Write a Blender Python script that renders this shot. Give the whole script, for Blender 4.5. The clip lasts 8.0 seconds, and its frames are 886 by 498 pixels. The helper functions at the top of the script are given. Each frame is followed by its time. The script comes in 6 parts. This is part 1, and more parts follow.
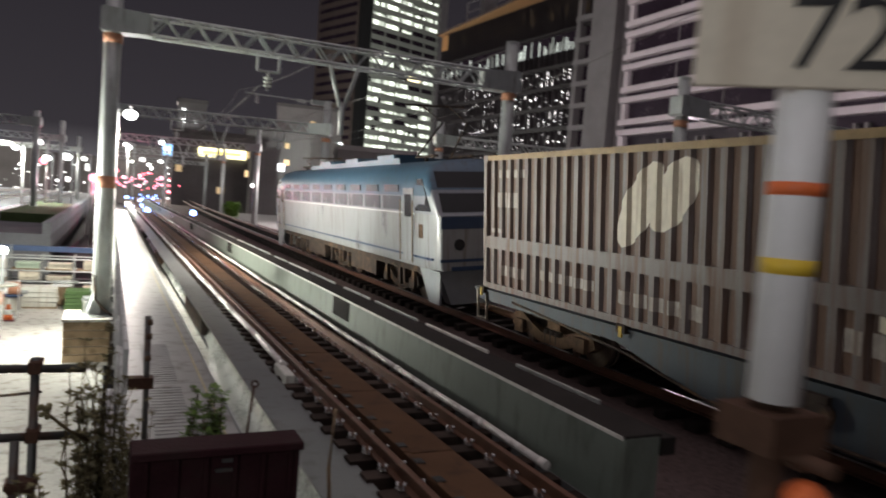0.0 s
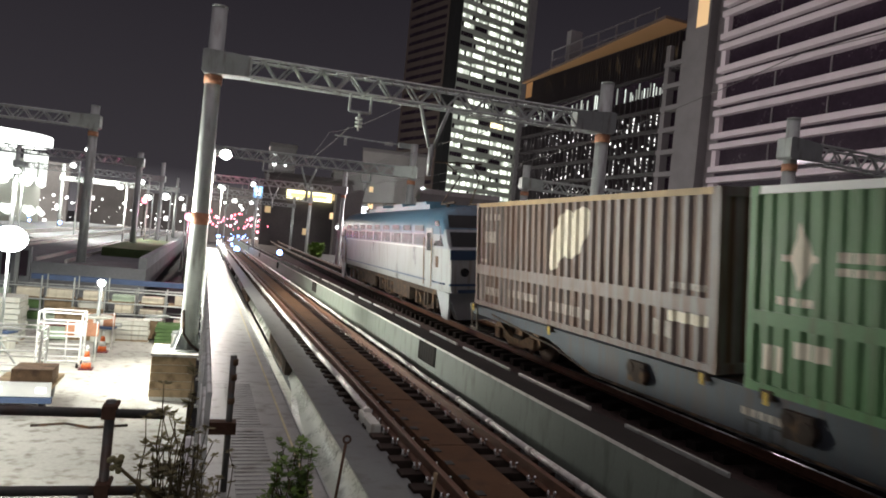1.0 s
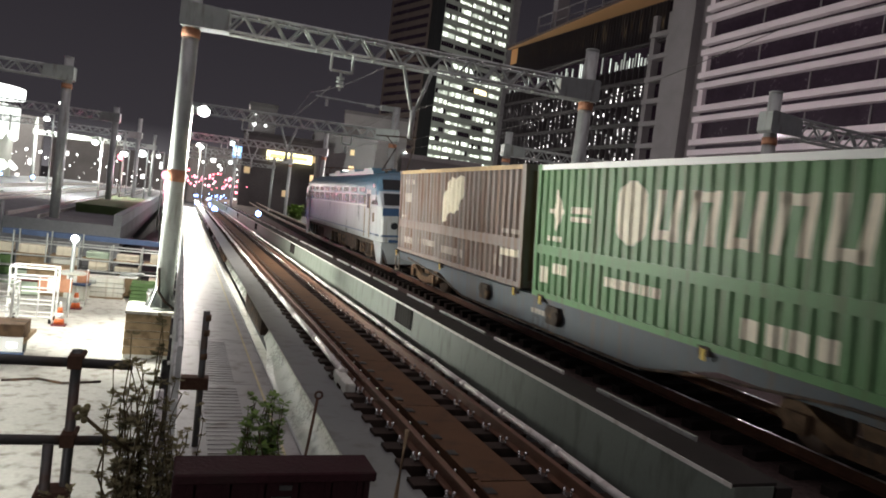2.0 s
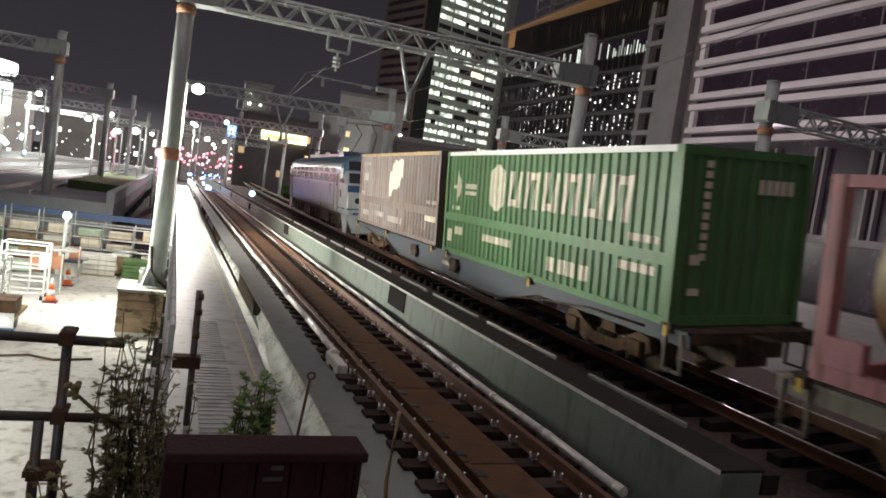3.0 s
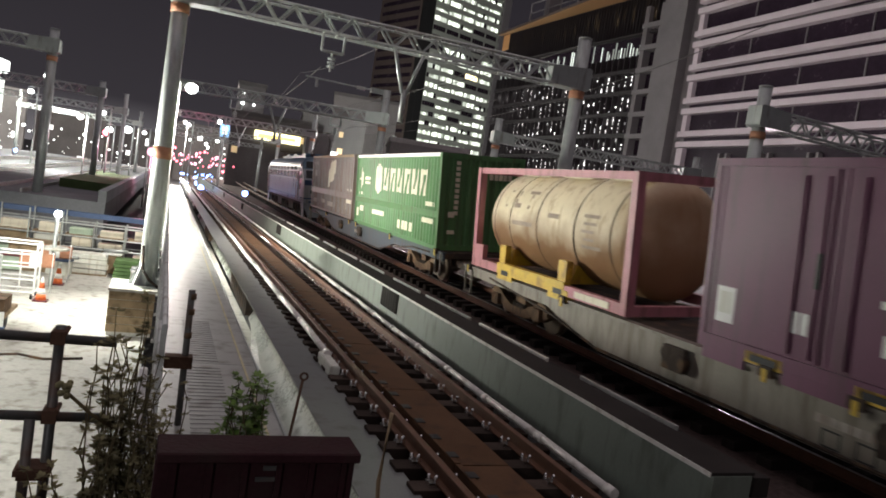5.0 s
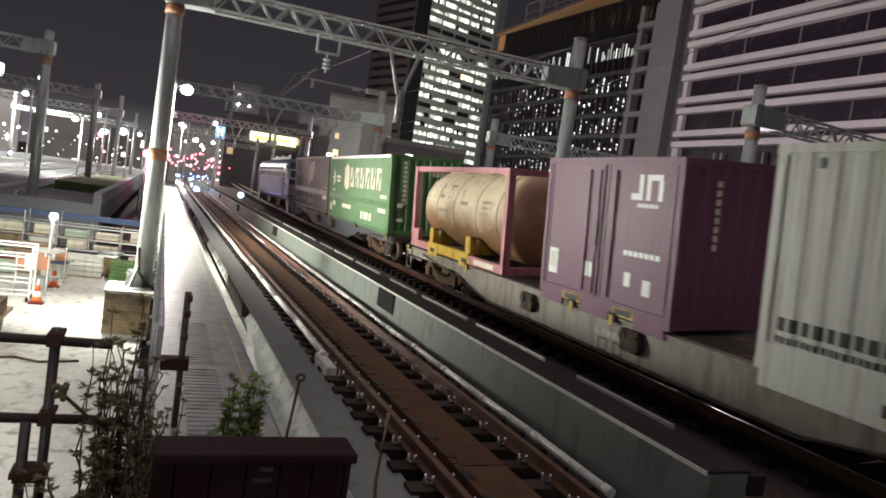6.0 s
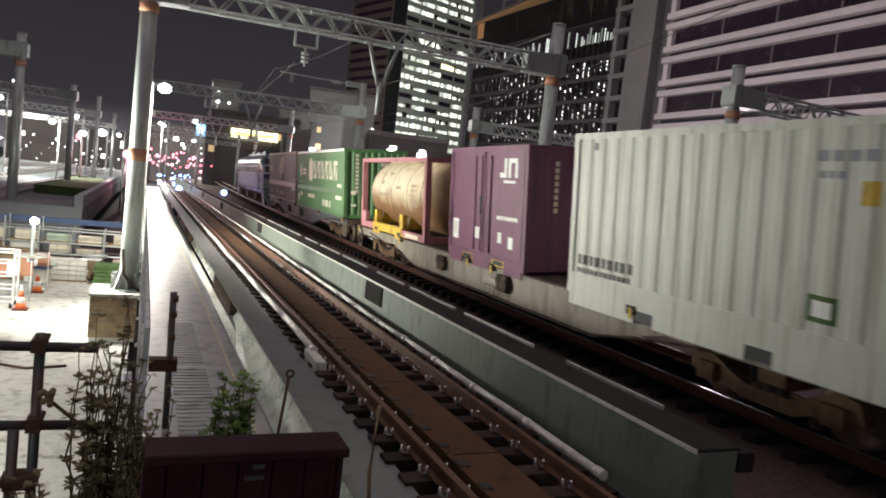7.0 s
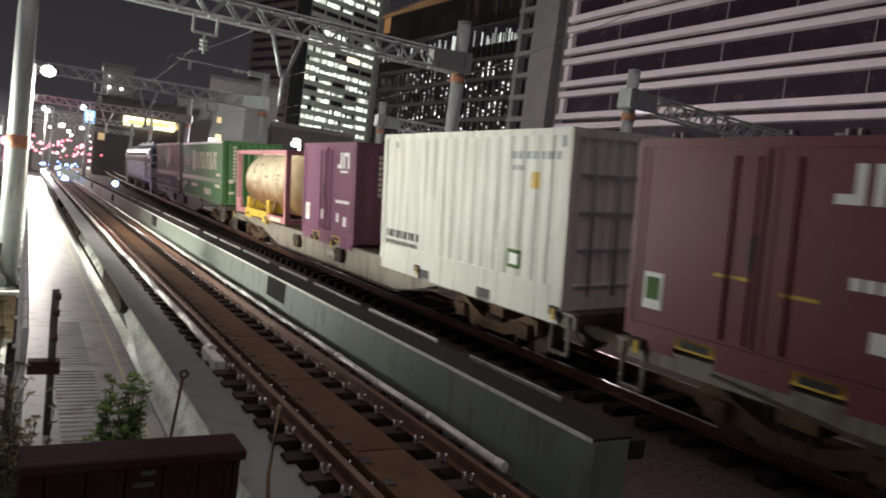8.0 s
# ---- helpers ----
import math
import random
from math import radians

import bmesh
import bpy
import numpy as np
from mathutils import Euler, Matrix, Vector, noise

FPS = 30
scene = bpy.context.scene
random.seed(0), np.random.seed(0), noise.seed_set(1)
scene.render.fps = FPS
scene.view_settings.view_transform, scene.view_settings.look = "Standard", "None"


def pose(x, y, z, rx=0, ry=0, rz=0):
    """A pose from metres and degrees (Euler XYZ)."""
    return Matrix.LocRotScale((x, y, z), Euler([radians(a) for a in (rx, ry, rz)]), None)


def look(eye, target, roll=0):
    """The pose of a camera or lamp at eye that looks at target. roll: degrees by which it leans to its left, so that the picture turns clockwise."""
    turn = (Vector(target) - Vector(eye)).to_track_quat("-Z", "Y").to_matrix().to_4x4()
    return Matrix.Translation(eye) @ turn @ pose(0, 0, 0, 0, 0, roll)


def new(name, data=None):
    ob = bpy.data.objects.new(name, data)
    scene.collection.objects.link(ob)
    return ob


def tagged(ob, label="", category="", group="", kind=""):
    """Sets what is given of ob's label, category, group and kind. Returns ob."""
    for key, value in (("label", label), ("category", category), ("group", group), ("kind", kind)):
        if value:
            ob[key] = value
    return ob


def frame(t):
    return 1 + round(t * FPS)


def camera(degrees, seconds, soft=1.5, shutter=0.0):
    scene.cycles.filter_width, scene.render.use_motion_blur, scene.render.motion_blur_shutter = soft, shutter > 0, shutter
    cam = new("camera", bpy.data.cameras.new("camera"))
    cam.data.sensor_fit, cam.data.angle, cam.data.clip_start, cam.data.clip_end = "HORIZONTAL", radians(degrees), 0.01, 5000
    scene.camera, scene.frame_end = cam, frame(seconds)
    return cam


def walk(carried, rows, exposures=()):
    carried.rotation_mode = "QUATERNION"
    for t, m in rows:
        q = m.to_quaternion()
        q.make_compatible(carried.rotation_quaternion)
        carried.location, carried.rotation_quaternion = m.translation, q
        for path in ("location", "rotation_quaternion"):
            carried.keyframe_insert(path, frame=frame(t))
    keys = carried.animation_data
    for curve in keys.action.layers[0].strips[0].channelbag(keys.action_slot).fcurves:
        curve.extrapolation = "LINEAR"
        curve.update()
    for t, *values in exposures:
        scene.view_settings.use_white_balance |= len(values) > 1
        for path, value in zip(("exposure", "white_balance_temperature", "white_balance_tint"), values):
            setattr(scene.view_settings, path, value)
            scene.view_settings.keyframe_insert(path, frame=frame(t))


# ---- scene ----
# The eye stands 2.2 m over the rails of the empty track; the tracks run along +y.
cam = camera(64.8, 8.0, soft=1.8, shutter=0.5)
EYE = 2.2


def eye(x, y, z, yaw, pitch, roll):
    return pose(x, y, EYE + z, 90 + pitch, roll, yaw)


walk(cam, [
    (0.0, eye(-0.05, -0.69, 0.135, -25.34, -3.32, -4.40)),
    (0.1, eye(-0.05, -0.6, 0.12, -23.94, -2.77, -4.75)),
    (0.2, eye(-0.05, -0.5, 0.11, -22.19, -1.73, -5.10)),
    (0.3, eye(-0.04, -0.41, 0.1, -21.11, -1.02, -5.39)),
    (0.5, eye(-0.034, -0.244, 0.075, -19.54, 0.77, -5.73)),
    (1.0, eye(-0.029, -0.042, 0.054, -18.85, -0.20, -5.65)),
    (1.5, eye(0.006, -0.028, 0.018, -19.54, -1.14, -6.58)),
    (2.0, eye(0.01, -0.016, 0.007, -20.46, -2.79, -7.15)),
    (3.5, eye(0.004, 0.005, 0.0, -20.91, -4.08, -8.50)),
    (4.0, eye(0.0, 0.0, 0.0, -20.90, -3.86, -8.64)),
    (4.5, eye(0.0, 0.0, 0.0, -21.30, -3.89, -8.72)),
    (6.0, eye(0.0, -0.01, 0.0, -21.80, -3.76, -8.45)),
    (6.5, eye(0.0, -0.013, 0.0, -21.90, -3.83, -7.46)),
    (7.0, eye(0.01, -0.015, 0.003, -23.04, -4.39, -6.44)),
    (7.5, eye(0.015, -0.02, 0.01, -27.04, -4.17, -6.66)),
    (8.0, eye(0.03, -0.01, 0.009, -30.77, -3.86, -7.23)),
], [(0.0, 0.46), (8.0, 0.46)])

# ---- light: a night sky with city glow, yard floodlights, street lamps, added fill lamps ----
world = bpy.data.worlds.new("night_sky")
scene.world = world
world.use_nodes = True
wn, wl = world.node_tree.nodes, world.node_tree.links
bg = wn["Background"]
wc = wn.new("ShaderNodeTexCoord")
ws = wn.new("ShaderNodeSeparateXYZ")
wr = wn.new("ShaderNodeValToRGB")
wl.new(wc.outputs["Generated"], ws.inputs[0])
wl.new(ws.outputs["Z"], wr.inputs[0])
wl.new(wr.outputs[0], bg.inputs[0])
ramp = wr.color_ramp.elements
ramp[0].position, ramp[0].color = 0.0, (0.13, 0.122, 0.13, 1)
ramp[1].position, ramp[1].color = 1.0, (0.64, 0.545, 0.575, 1)
ramp.new(0.72).color = (0.130, 0.112, 0.120, 1)
ramp.new(0.07).color = (0.0275, 0.0245, 0.0288, 1)
ramp.new(0.42).color = (0.0105, 0.0088, 0.0120, 1)
bg.inputs[1].default_value = 1.0


def lamp(name, x, y, z, power, color=(1, 1, 1), radius=0.3):
    data = bpy.data.lights.new(name, "POINT")
    data.energy, data.color, data.shadow_soft_size = power, color, radius
    ob = new(name, data)
    ob.location = (x, y, z)
    return ob


COOL, WARM, GREENISH = (1.0, 1.0, 0.90), (1.0, 0.78, 0.55), (0.90, 1.0, 0.90)


def downlight(name, x, y, z, power, cone, blend):
    data = bpy.data.lights.new(name, "SPOT")
    data.energy, data.color, data.shadow_soft_size = power, COOL, 0.35
    data.spot_size, data.spot_blend = radians(cone), blend
    new(name, data).location = (x, y, z)


downlight("yard_flood_glow", -4.75, 20.6, 1.35, 640, 167, 0.12)
flood = bpy.data.lights.new("yard_flood", "SPOT")
flood.energy, flood.color, flood.shadow_soft_size = 7000, COOL, 1.1
flood.spot_size, flood.spot_blend = radians(118), 0.65
new("yard_flood", flood).matrix_basis = look((-4.75, 20.6, 1.35), (7.0, 19.8, 1.7))
# Unseen lamp, added left of the view to fill the near yard.
downlight("yard_fill_low", -6.3, 10.5, -0.35, 1350, 172, 0.15)
hood = bpy.data.lights.new("track_lamp", "SPOT")
hood.energy, hood.color, hood.shadow_soft_size = 1550, (1.0, 0.92, 0.82), 0.2
hood.spot_size, hood.spot_blend = radians(150), 0.6
new("track_lamp", hood).matrix_basis = look((0.38, 24.0, 4.55), (0.9, 24.4, 0.0))
# Unseen lamp behind the eye, added to light the marker post.
lamp("street_or_fill_light", -4.0, -3.0, 3.4, 210, (0.95, 0.95, 1.0), 0.25)
# Added pink fill light for the pink cast on the locomotive.
lamp("pink_fill_light", -1.3, 57.0, 2.6, 560, (1.0, 0.16, 0.34), 0.3)
downlight("yard_lamp", -6.6, 60.0, 4.4, 6000, 150, 0.4)
downlight("yard_lamp", -16.0, 70.0, 5.2, 9000, 150, 0.4)
lamp("street_or_fill_light", 20.0, 60.0, 5.6, 6500, (1.0, 0.90, 0.90), 0.35)
lamp("street_or_fill_light", 22.9, 60.0, 5.6, 6500, (1.0, 0.90, 0.90), 0.35)
# Fill lamp added behind the train to light the banded block.
lamp("street_or_fill_light", 36.0, 36.0, 4.6, 2600, (1.0, 0.84, 0.90), 0.35)
downlight("yard_lamp", -14.0, 92.0, 9.5, 15000, 160, 0.4)
# Added fill lamps: two for the tower wall, two for the far blocks.
lamp("street_or_fill_light", 36.0, 120.0, 12.0, 9000, (0.95, 1.0, 0.93), 0.5)
lamp("street_or_fill_light", 60.0, 220.0, 20.0, 95000, (0.95, 1.0, 0.93), 0.5)
lamp("street_or_fill_light", 2.0, 150.0, 10.0, 36000, (1.0, 0.92, 0.84), 0.5)
lamp("street_or_fill_light", -30.0, 140.0, 10.0, 36000, COOL, 0.5)

# ---- materials ----


def mat(name, base, rough=0.6, metal=0.0, var=0.25, scale=2.0, grain=45.0, bump=0.15, dirt=None, amount=0.5, streak=1.0, rand=0.0):
    m = bpy.data.materials.new(name)
    m.use_nodes = True
    n, l = m.node_tree.nodes, m.node_tree.links
    b = n["Principled BSDF"]
    co = n.new("ShaderNodeTexCoord")
    big = n.new("ShaderNodeTexNoise")
    big.inputs["Scale"].default_value, big.inputs["Detail"].default_value = scale, 6
    fine = n.new("ShaderNodeTexNoise")
    fine.inputs["Scale"].default_value, fine.inputs["Detail"].default_value = grain, 4
    l.new(co.outputs["Object"], big.inputs["Vector"])
    l.new(co.outputs["Object"], fine.inputs["Vector"])
    both = n.new("ShaderNodeMix")
    both.inputs[0].default_value = 0.35
    l.new(big.outputs[0], both.inputs[2])
    l.new(fine.outputs[0], both.inputs[3])
    spread = n.new("ShaderNodeMapRange")
    spread.inputs[1].default_value, spread.inputs[2].default_value = 0.3, 0.7
    spread.inputs[3].default_value, spread.inputs[4].default_value = 1 - var, 1 + var
    l.new(both.outputs[0], spread.inputs[0])
    shade = spread.outputs[0]
    if rand:
        info = n.new("ShaderNodeObjectInfo")
        rr = n.new("ShaderNodeMapRange")
        rr.inputs[3].default_value, rr.inputs[4].default_value = 1 - rand, 1 + rand
        l.new(info.outputs["Random"], rr.inputs[0])
        mul = n.new("ShaderNodeMath")
        mul.operation = "MULTIPLY"
        l.new(shade, mul.inputs[0])
        l.new(rr.outputs[0], mul.inputs[1])
        shade = mul.outputs[0]
    tint = n.new("ShaderNodeVectorMath")
    tint.operation = "SCALE"
    tint.inputs[0].default_value = base
    l.new(shade, tint.inputs["Scale"])
    color = tint.outputs[0]
    if dirt:
        mp = n.new("ShaderNodeMapping")
        mp.inputs["Scale"].default_value = (4 * streak, 4 * streak, 4 / (1 + 5 * (streak - 1)) if streak > 1 else 4)
        l.new(co.outputs["Object"], mp.inputs[0])
        dn = n.new("ShaderNodeTexNoise")
        dn.inputs["Scale"].default_value, dn.inputs["Detail"].default_value = 1.0, 8
        l.new(mp.outputs[0], dn.inputs["Vector"])
        dr = n.new("ShaderNodeMapRange")
        dr.inputs[1].default_value, dr.inputs[2].default_value = 0.62 - 0.3 * amount, 0.78 - 0.2 * amount
        dr.inputs[4].default_value = 0.9
        l.new(dn.outputs[0], dr.inputs[0])
        mx = n.new("ShaderNodeMix")
        mx.data_type = "RGBA"
        l.new(dr.outputs[0], mx.inputs[0])
        l.new(color, mx.inputs[6])
        mx.inputs[7].default_value = (*dirt, 1)
        color = mx.outputs[2]
    l.new(color, b.inputs["Base Color"])
    b.inputs["Metallic"].default_value = metal
    b.inputs["Specular IOR Level"].default_value = 0.08 if rough >= 0.7 else 0.4
    rg = n.new("ShaderNodeMapRange")
    rg.inputs[3].default_value, rg.inputs[4].default_value = max(0.05, rough - 0.12), min(1, rough + 0.12)
    l.new(both.outputs[0], rg.inputs[0])
    l.new(rg.outputs[0], b.inputs["Roughness"])
    if bump:
        bp = n.new("ShaderNodeBump")
        bp.inputs["Strength"].default_value, bp.inputs["Distance"].default_value = bump, 0.01
        l.new(fine.outputs[0], bp.inputs["Height"])
        l.new(bp.outputs[0], b.inputs["Normal"])
    return m


def glow(name, color, strength, low=1.0):
    """A surface that gives off light; low below 1 varies it from pane to pane."""
    m = bpy.data.materials.new(name)
    m.use_nodes = True
    n, l = m.node_tree.nodes, m.node_tree.links
    b = n["Principled BSDF"]
    b.inputs["Base Color"].default_value = (*[0.5 * c for c in color], 1)
    b.inputs["Emission Color"].default_value = (*color, 1)
    b.inputs["Emission Strength"].default_value = strength
    if low < 1:
        g = n.new("ShaderNodeNewGeometry")
        p = n.new("ShaderNodeMath")
        p.operation = "POWER"
        p.inputs[1].default_value = 1.5
        r = n.new("ShaderNodeMapRange")
        r.inputs[3].default_value, r.inputs[4].default_value = strength * low, strength
        l.new(g.outputs["Random Per Island"], p.inputs[0])
        l.new(p.outputs[0], r.inputs[0])
        l.new(r.outputs[0], b.inputs["Emission Strength"])
    return m


RUST, SOOT = (0.11, 0.045, 0.02), (0.035, 0.028, 0.022)
galv = mat("galvanised_steel", (0.42, 0.45, 0.44), 0.45, 0.5, 0.15, 3, 60, 0.08, (0.25, 0.24, 0.22), 0.25, 1.5)
girder_paint = mat("grey_girder_paint", (0.15, 0.175, 0.148), 0.5, 0, 0.16, 0.8, 30, 0.08, (0.085, 0.095, 0.075), 0.35, 1.3)
# Same paint twice: lit tone for the web, shaded tone for the flange.
lit_web = mat("lit_girder_paint", (0.42, 0.44, 0.40), 0.28, 0, 0.16, 0.8, 25, 0.06, (0.13, 0.13, 0.115), 0.25)
shaded_flange = mat("shaded_flange_grey", (0.17, 0.18, 0.175), 0.32, 0, 0.18, 0.8, 25, 0.06, (0.10, 0.095, 0.085), 0.3)
rail_rust = mat("rusty_rail", (0.12, 0.055, 0.03), 0.6, 0.2, 0.3, 6, 70, 0.3)
rail_head = mat("worn_rail_head", (0.45, 0.42, 0.40), 0.3, 0.9, 0.1, 8, 60, 0.05)
rail_dull = mat("dull_rail_head", (0.14, 0.07, 0.045), 0.5, 0.3, 0.3, 8, 60, 0.2)
sleeper_m = mat("dark_sleeper", (0.045, 0.034, 0.028), 0.85, 0, 0.35, 5, 60, 0.5, rand=0.35)
plate_m = mat("brown_track_board", (0.100, 0.056, 0.032), 0.75, 0, 0.25, 1.6, 40, 0.35, (0.06, 0.037, 0.026), 0.3, rand=0.08)
clip_m = mat("shiny_rail_clip", (0.85, 0.85, 0.84), 0.22, 1.0, 0.05, 20, 80, 0.0)
pipe_m = mat("pale_cable_pipe", (0.62, 0.60, 0.56), 0.4, 0, 0.18, 4, 50, 0.08, (0.2, 0.15, 0.11), 0.3)
walk_m = mat("walkway_plate", (0.33, 0.34, 0.32), 0.36, 0.0, 0.22, 0.9, 30, 0.15, (0.15, 0.14, 0.11), 0.35)
yellow_line = mat("faded_yellow_paint", (0.50, 0.46, 0.28), 0.6, 0, 0.3, 3)
pale_steel = mat("pale_fence_steel", (0.62, 0.64, 0.61), 0.4, 0.2, 0.2, 3, 50, 0.08, (0.3, 0.28, 0.25), 0.3, 1.5)
concrete = mat("yard_concrete", (0.46, 0.46, 0.42), 0.8, 0, 0.22, 0.35, 14, 0.25, (0.22, 0.20, 0.165), 0.35)
earth = mat("dark_earth", (0.085, 0.055, 0.05), 0.95, 0, 0.5, 3, 30, 0.8)
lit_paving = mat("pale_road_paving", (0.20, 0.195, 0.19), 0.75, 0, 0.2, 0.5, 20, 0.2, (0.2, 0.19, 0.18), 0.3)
deck_grey = mat("grey_deck_gravel", (0.14, 0.145, 0.155), 0.85, 0, 0.3, 1.2, 18, 0.6, (0.12, 0.11, 0.10), 0.3)
ballast = mat("dark_ballast", (0.085, 0.062, 0.058), 0.9, 0, 0.45, 12, 26, 0.9)
asphalt = mat("asphalt", (0.05, 0.05, 0.052), 0.85, 0, 0.2, 0.6, 40, 0.2)
rust_steel = mat("dark_red_steel", (0.036, 0.014, 0.017), 0.7, 0.1, 0.35, 4, 50, 0.4, (0.03, 0.02, 0.018), 0.4)
pipe_dark = mat("scaffold_pipe", (0.10, 0.10, 0.095), 0.5, 0.4, 0.25, 6, 60, 0.2, RUST, 0.35)
clamp_m = mat("rusty_clamp", (0.09, 0.052, 0.036), 0.7, 0.3, 0.35, 12)
wood_m = mat("weathered_board", (0.27, 0.20, 0.125), 0.8, 0, 0.3, 3, 50, 0.4, (0.12, 0.085, 0.05), 0.4)
faded_white = mat("faded_white_lettering", (0.36, 0.32, 0.28), 0.6, 0, 0.3, 6, 60, 0.05, (0.20, 0.15, 0.12), 0.45, 1.8)
white_paint = mat("white_paint", (0.78, 0.79, 0.77), 0.45, 0, 0.06, 3, 60, 0.05)
orange_tape = mat("orange_tape", (0.75, 0.17, 0.05), 0.5, 0, 0.2, 20)
faded_tape = mat("faded_orange_tape", (0.46, 0.22, 0.13), 0.6, 0, 0.2, 8)
yellow_tape = mat("yellow_tape", (0.72, 0.50, 0.05), 0.5, 0, 0.2, 20)
black_paint = mat("black_paint", (0.02, 0.02, 0.02), 0.5, 0, 0.1, 5)
cream_paint = mat("cream_lettering", (0.68, 0.63, 0.50), 0.55, 0, 0.12, 6, 60, 0.05, (0.40, 0.32, 0.22), 0.2, 1.8)
brown_paint = mat("grimy_brown_grey_container", (0.175, 0.152, 0.142), 0.5, 0, 0.25, 1.4, 40, 0.12, (0.13, 0.07, 0.042), 0.62, 2.2)
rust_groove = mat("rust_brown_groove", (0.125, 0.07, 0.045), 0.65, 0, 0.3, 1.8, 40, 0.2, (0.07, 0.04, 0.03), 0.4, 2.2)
amber_rail = mat("faded_ochre_rail", (0.34, 0.24, 0.12), 0.6, 0, 0.3, 3)
green_paint = mat("green_container", (0.075, 0.185, 0.068), 0.48, 0, 0.2, 1.2, 40, 0.1, (0.075, 0.105, 0.045), 0.35, 2.2)
pink_paint = mat("faded_pink_frame", (0.42, 0.18, 0.20), 0.5, 0, 0.18, 2, 40, 0.1, (0.20, 0.10, 0.09), 0.35, 1.6)
purple_paint = mat("faded_purple_container", (0.150, 0.050, 0.098), 0.5, 0, 0.15, 1.2, 40, 0.1, (0.09, 0.043, 0.06), 0.3, 2.0)
red_paint = mat("dull_red_container", (0.145, 0.030, 0.042), 0.5, 0, 0.18, 1.2, 40, 0.1, (0.12, 0.04, 0.035), 0.35, 2.0)
white_box = mat("dirty_white_container", (0.60, 0.61, 0.55), 0.5, 0, 0.1, 1.0, 40, 0.08, (0.40, 0.37, 0.30), 0.35, 2.2)
yellow_paint = mat("yellow_steel", (0.55, 0.37, 0.04), 0.5, 0, 0.2, 3, 40, 0.1, (0.25, 0.15, 0.04), 0.35)
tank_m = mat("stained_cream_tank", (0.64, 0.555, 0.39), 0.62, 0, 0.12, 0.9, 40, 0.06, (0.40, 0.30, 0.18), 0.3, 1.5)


def spill_stain(m, colour, top, bottom, axis="Z"):
    """A brown spill with a ragged edge: full below bottom, gone above top, along one axis of the tank."""
    n, l = m.node_tree.nodes, m.node_tree.links
    b = n["Principled BSDF"]
    clean = b.inputs["Base Color"].links[0].from_socket
    co = n.new("ShaderNodeTexCoord")
    xyz = n.new("ShaderNodeSeparateXYZ")
    l.new(co.outputs["Object"], xyz.inputs[0])
    ragged = n.new("ShaderNodeTexNoise")
    ragged.inputs["Scale"].default_value, ragged.inputs["Detail"].default_value = 1.6, 8
    l.new(co.outputs["Object"], ragged.inputs["Vector"])
    height = n.new("ShaderNodeMath")
    height.operation = "MULTIPLY_ADD"
    height.inputs[1].default_value = 0.9
    l.new(ragged.outputs[0], height.inputs[0])
    l.new(xyz.outputs[axis], height.inputs[2])
    cover = n.new("ShaderNodeMapRange")
    cover.inputs[1].default_value, cover.inputs[2].default_value = bottom + 0.45, top + 0.45
    cover.inputs[3].default_value, cover.inputs[4].default_value = 0.95, 0.0
    l.new(height.outputs[0], cover.inputs[0])
    mx = n.new("ShaderNodeMix")
    mx.data_type = "RGBA"
    l.new(cover.outputs[0], mx.inputs[0])
    l.new(clean, mx.inputs[6])
    mx.inputs[7].default_value = (*colour, 1)
    l.new(mx.outputs[2], b.inputs["Base Color"])


spill_stain(tank_m, (0.20, 0.095, 0.035), 1.42, 0.80)
spill_stain(tank_m, (0.34, 0.21, 0.10), -2.0, -3.0, "Y")
dark_frame = mat("dark_underframe", (0.06, 0.048, 0.04), 0.8, 0.1, 0.4, 4, 50, 0.4, (0.14, 0.085, 0.05), 0.35)
near_black = mat("near_black_steel", (0.03, 0.027, 0.025), 0.8, 0, 0.3, 3, 40, 0.3)
bogie_m = mat("brown_dusty_bogie", (0.135, 0.088, 0.056), 0.8, 0.1, 0.4, 5, 50, 0.4, (0.06, 0.04, 0.03), 0.4)
wheel_m = mat("worn_wheel_steel", (0.16, 0.12, 0.09), 0.55, 0.5, 0.3, 6)
blue_sill = mat("blue_grey_wagon", (0.055, 0.068, 0.082), 0.55, 0, 0.2, 1.5, 40, 0.12, (0.07, 0.06, 0.055), 0.4, 1.8)
grey_sill = mat("dusty_grey_wagon", (0.22, 0.20, 0.165), 0.6, 0, 0.18, 1.5, 40, 0.12, (0.115, 0.085, 0.06), 0.45, 1.6)
loco_white = mat("pale_grey_loco", (0.30, 0.315, 0.32), 0.3, 0, 0.14, 1.0, 40, 0.05, (0.19, 0.175, 0.155), 0.42, 2)
loco_blue = mat("blue_loco", (0.055, 0.11, 0.165), 0.4, 0, 0.15, 1.0, 40, 0.05, (0.05, 0.075, 0.10), 0.35, 2)
loco_mid = mat("mid_grey_loco_band", (0.24, 0.26, 0.285), 0.35, 0, 0.12, 1.0, 40, 0.05, (0.2, 0.2, 0.2), 0.3, 2)
loco_pane = mat("grey_loco_pane", (0.10, 0.11, 0.12), 0.25, 0, 0.15, 2)
loco_navy = mat("navy_loco", (0.03, 0.06, 0.12), 0.3, 0, 0.15, 2)
loco_skirt = mat("grey_skirt", (0.26, 0.28, 0.29), 0.5, 0, 0.2, 2)
dark_glass = mat("dark_window_glass", (0.02, 0.022, 0.025), 0.2, 0, 0.1, 2, 20, 0.0)
porcelain = mat("insulator", (0.50, 0.50, 0.48), 0.25, 0, 0.1, 10)
wire_m = mat("copper_wire", (0.10, 0.095, 0.09), 0.6, 0.2, 0.1, 10, 60, 0)
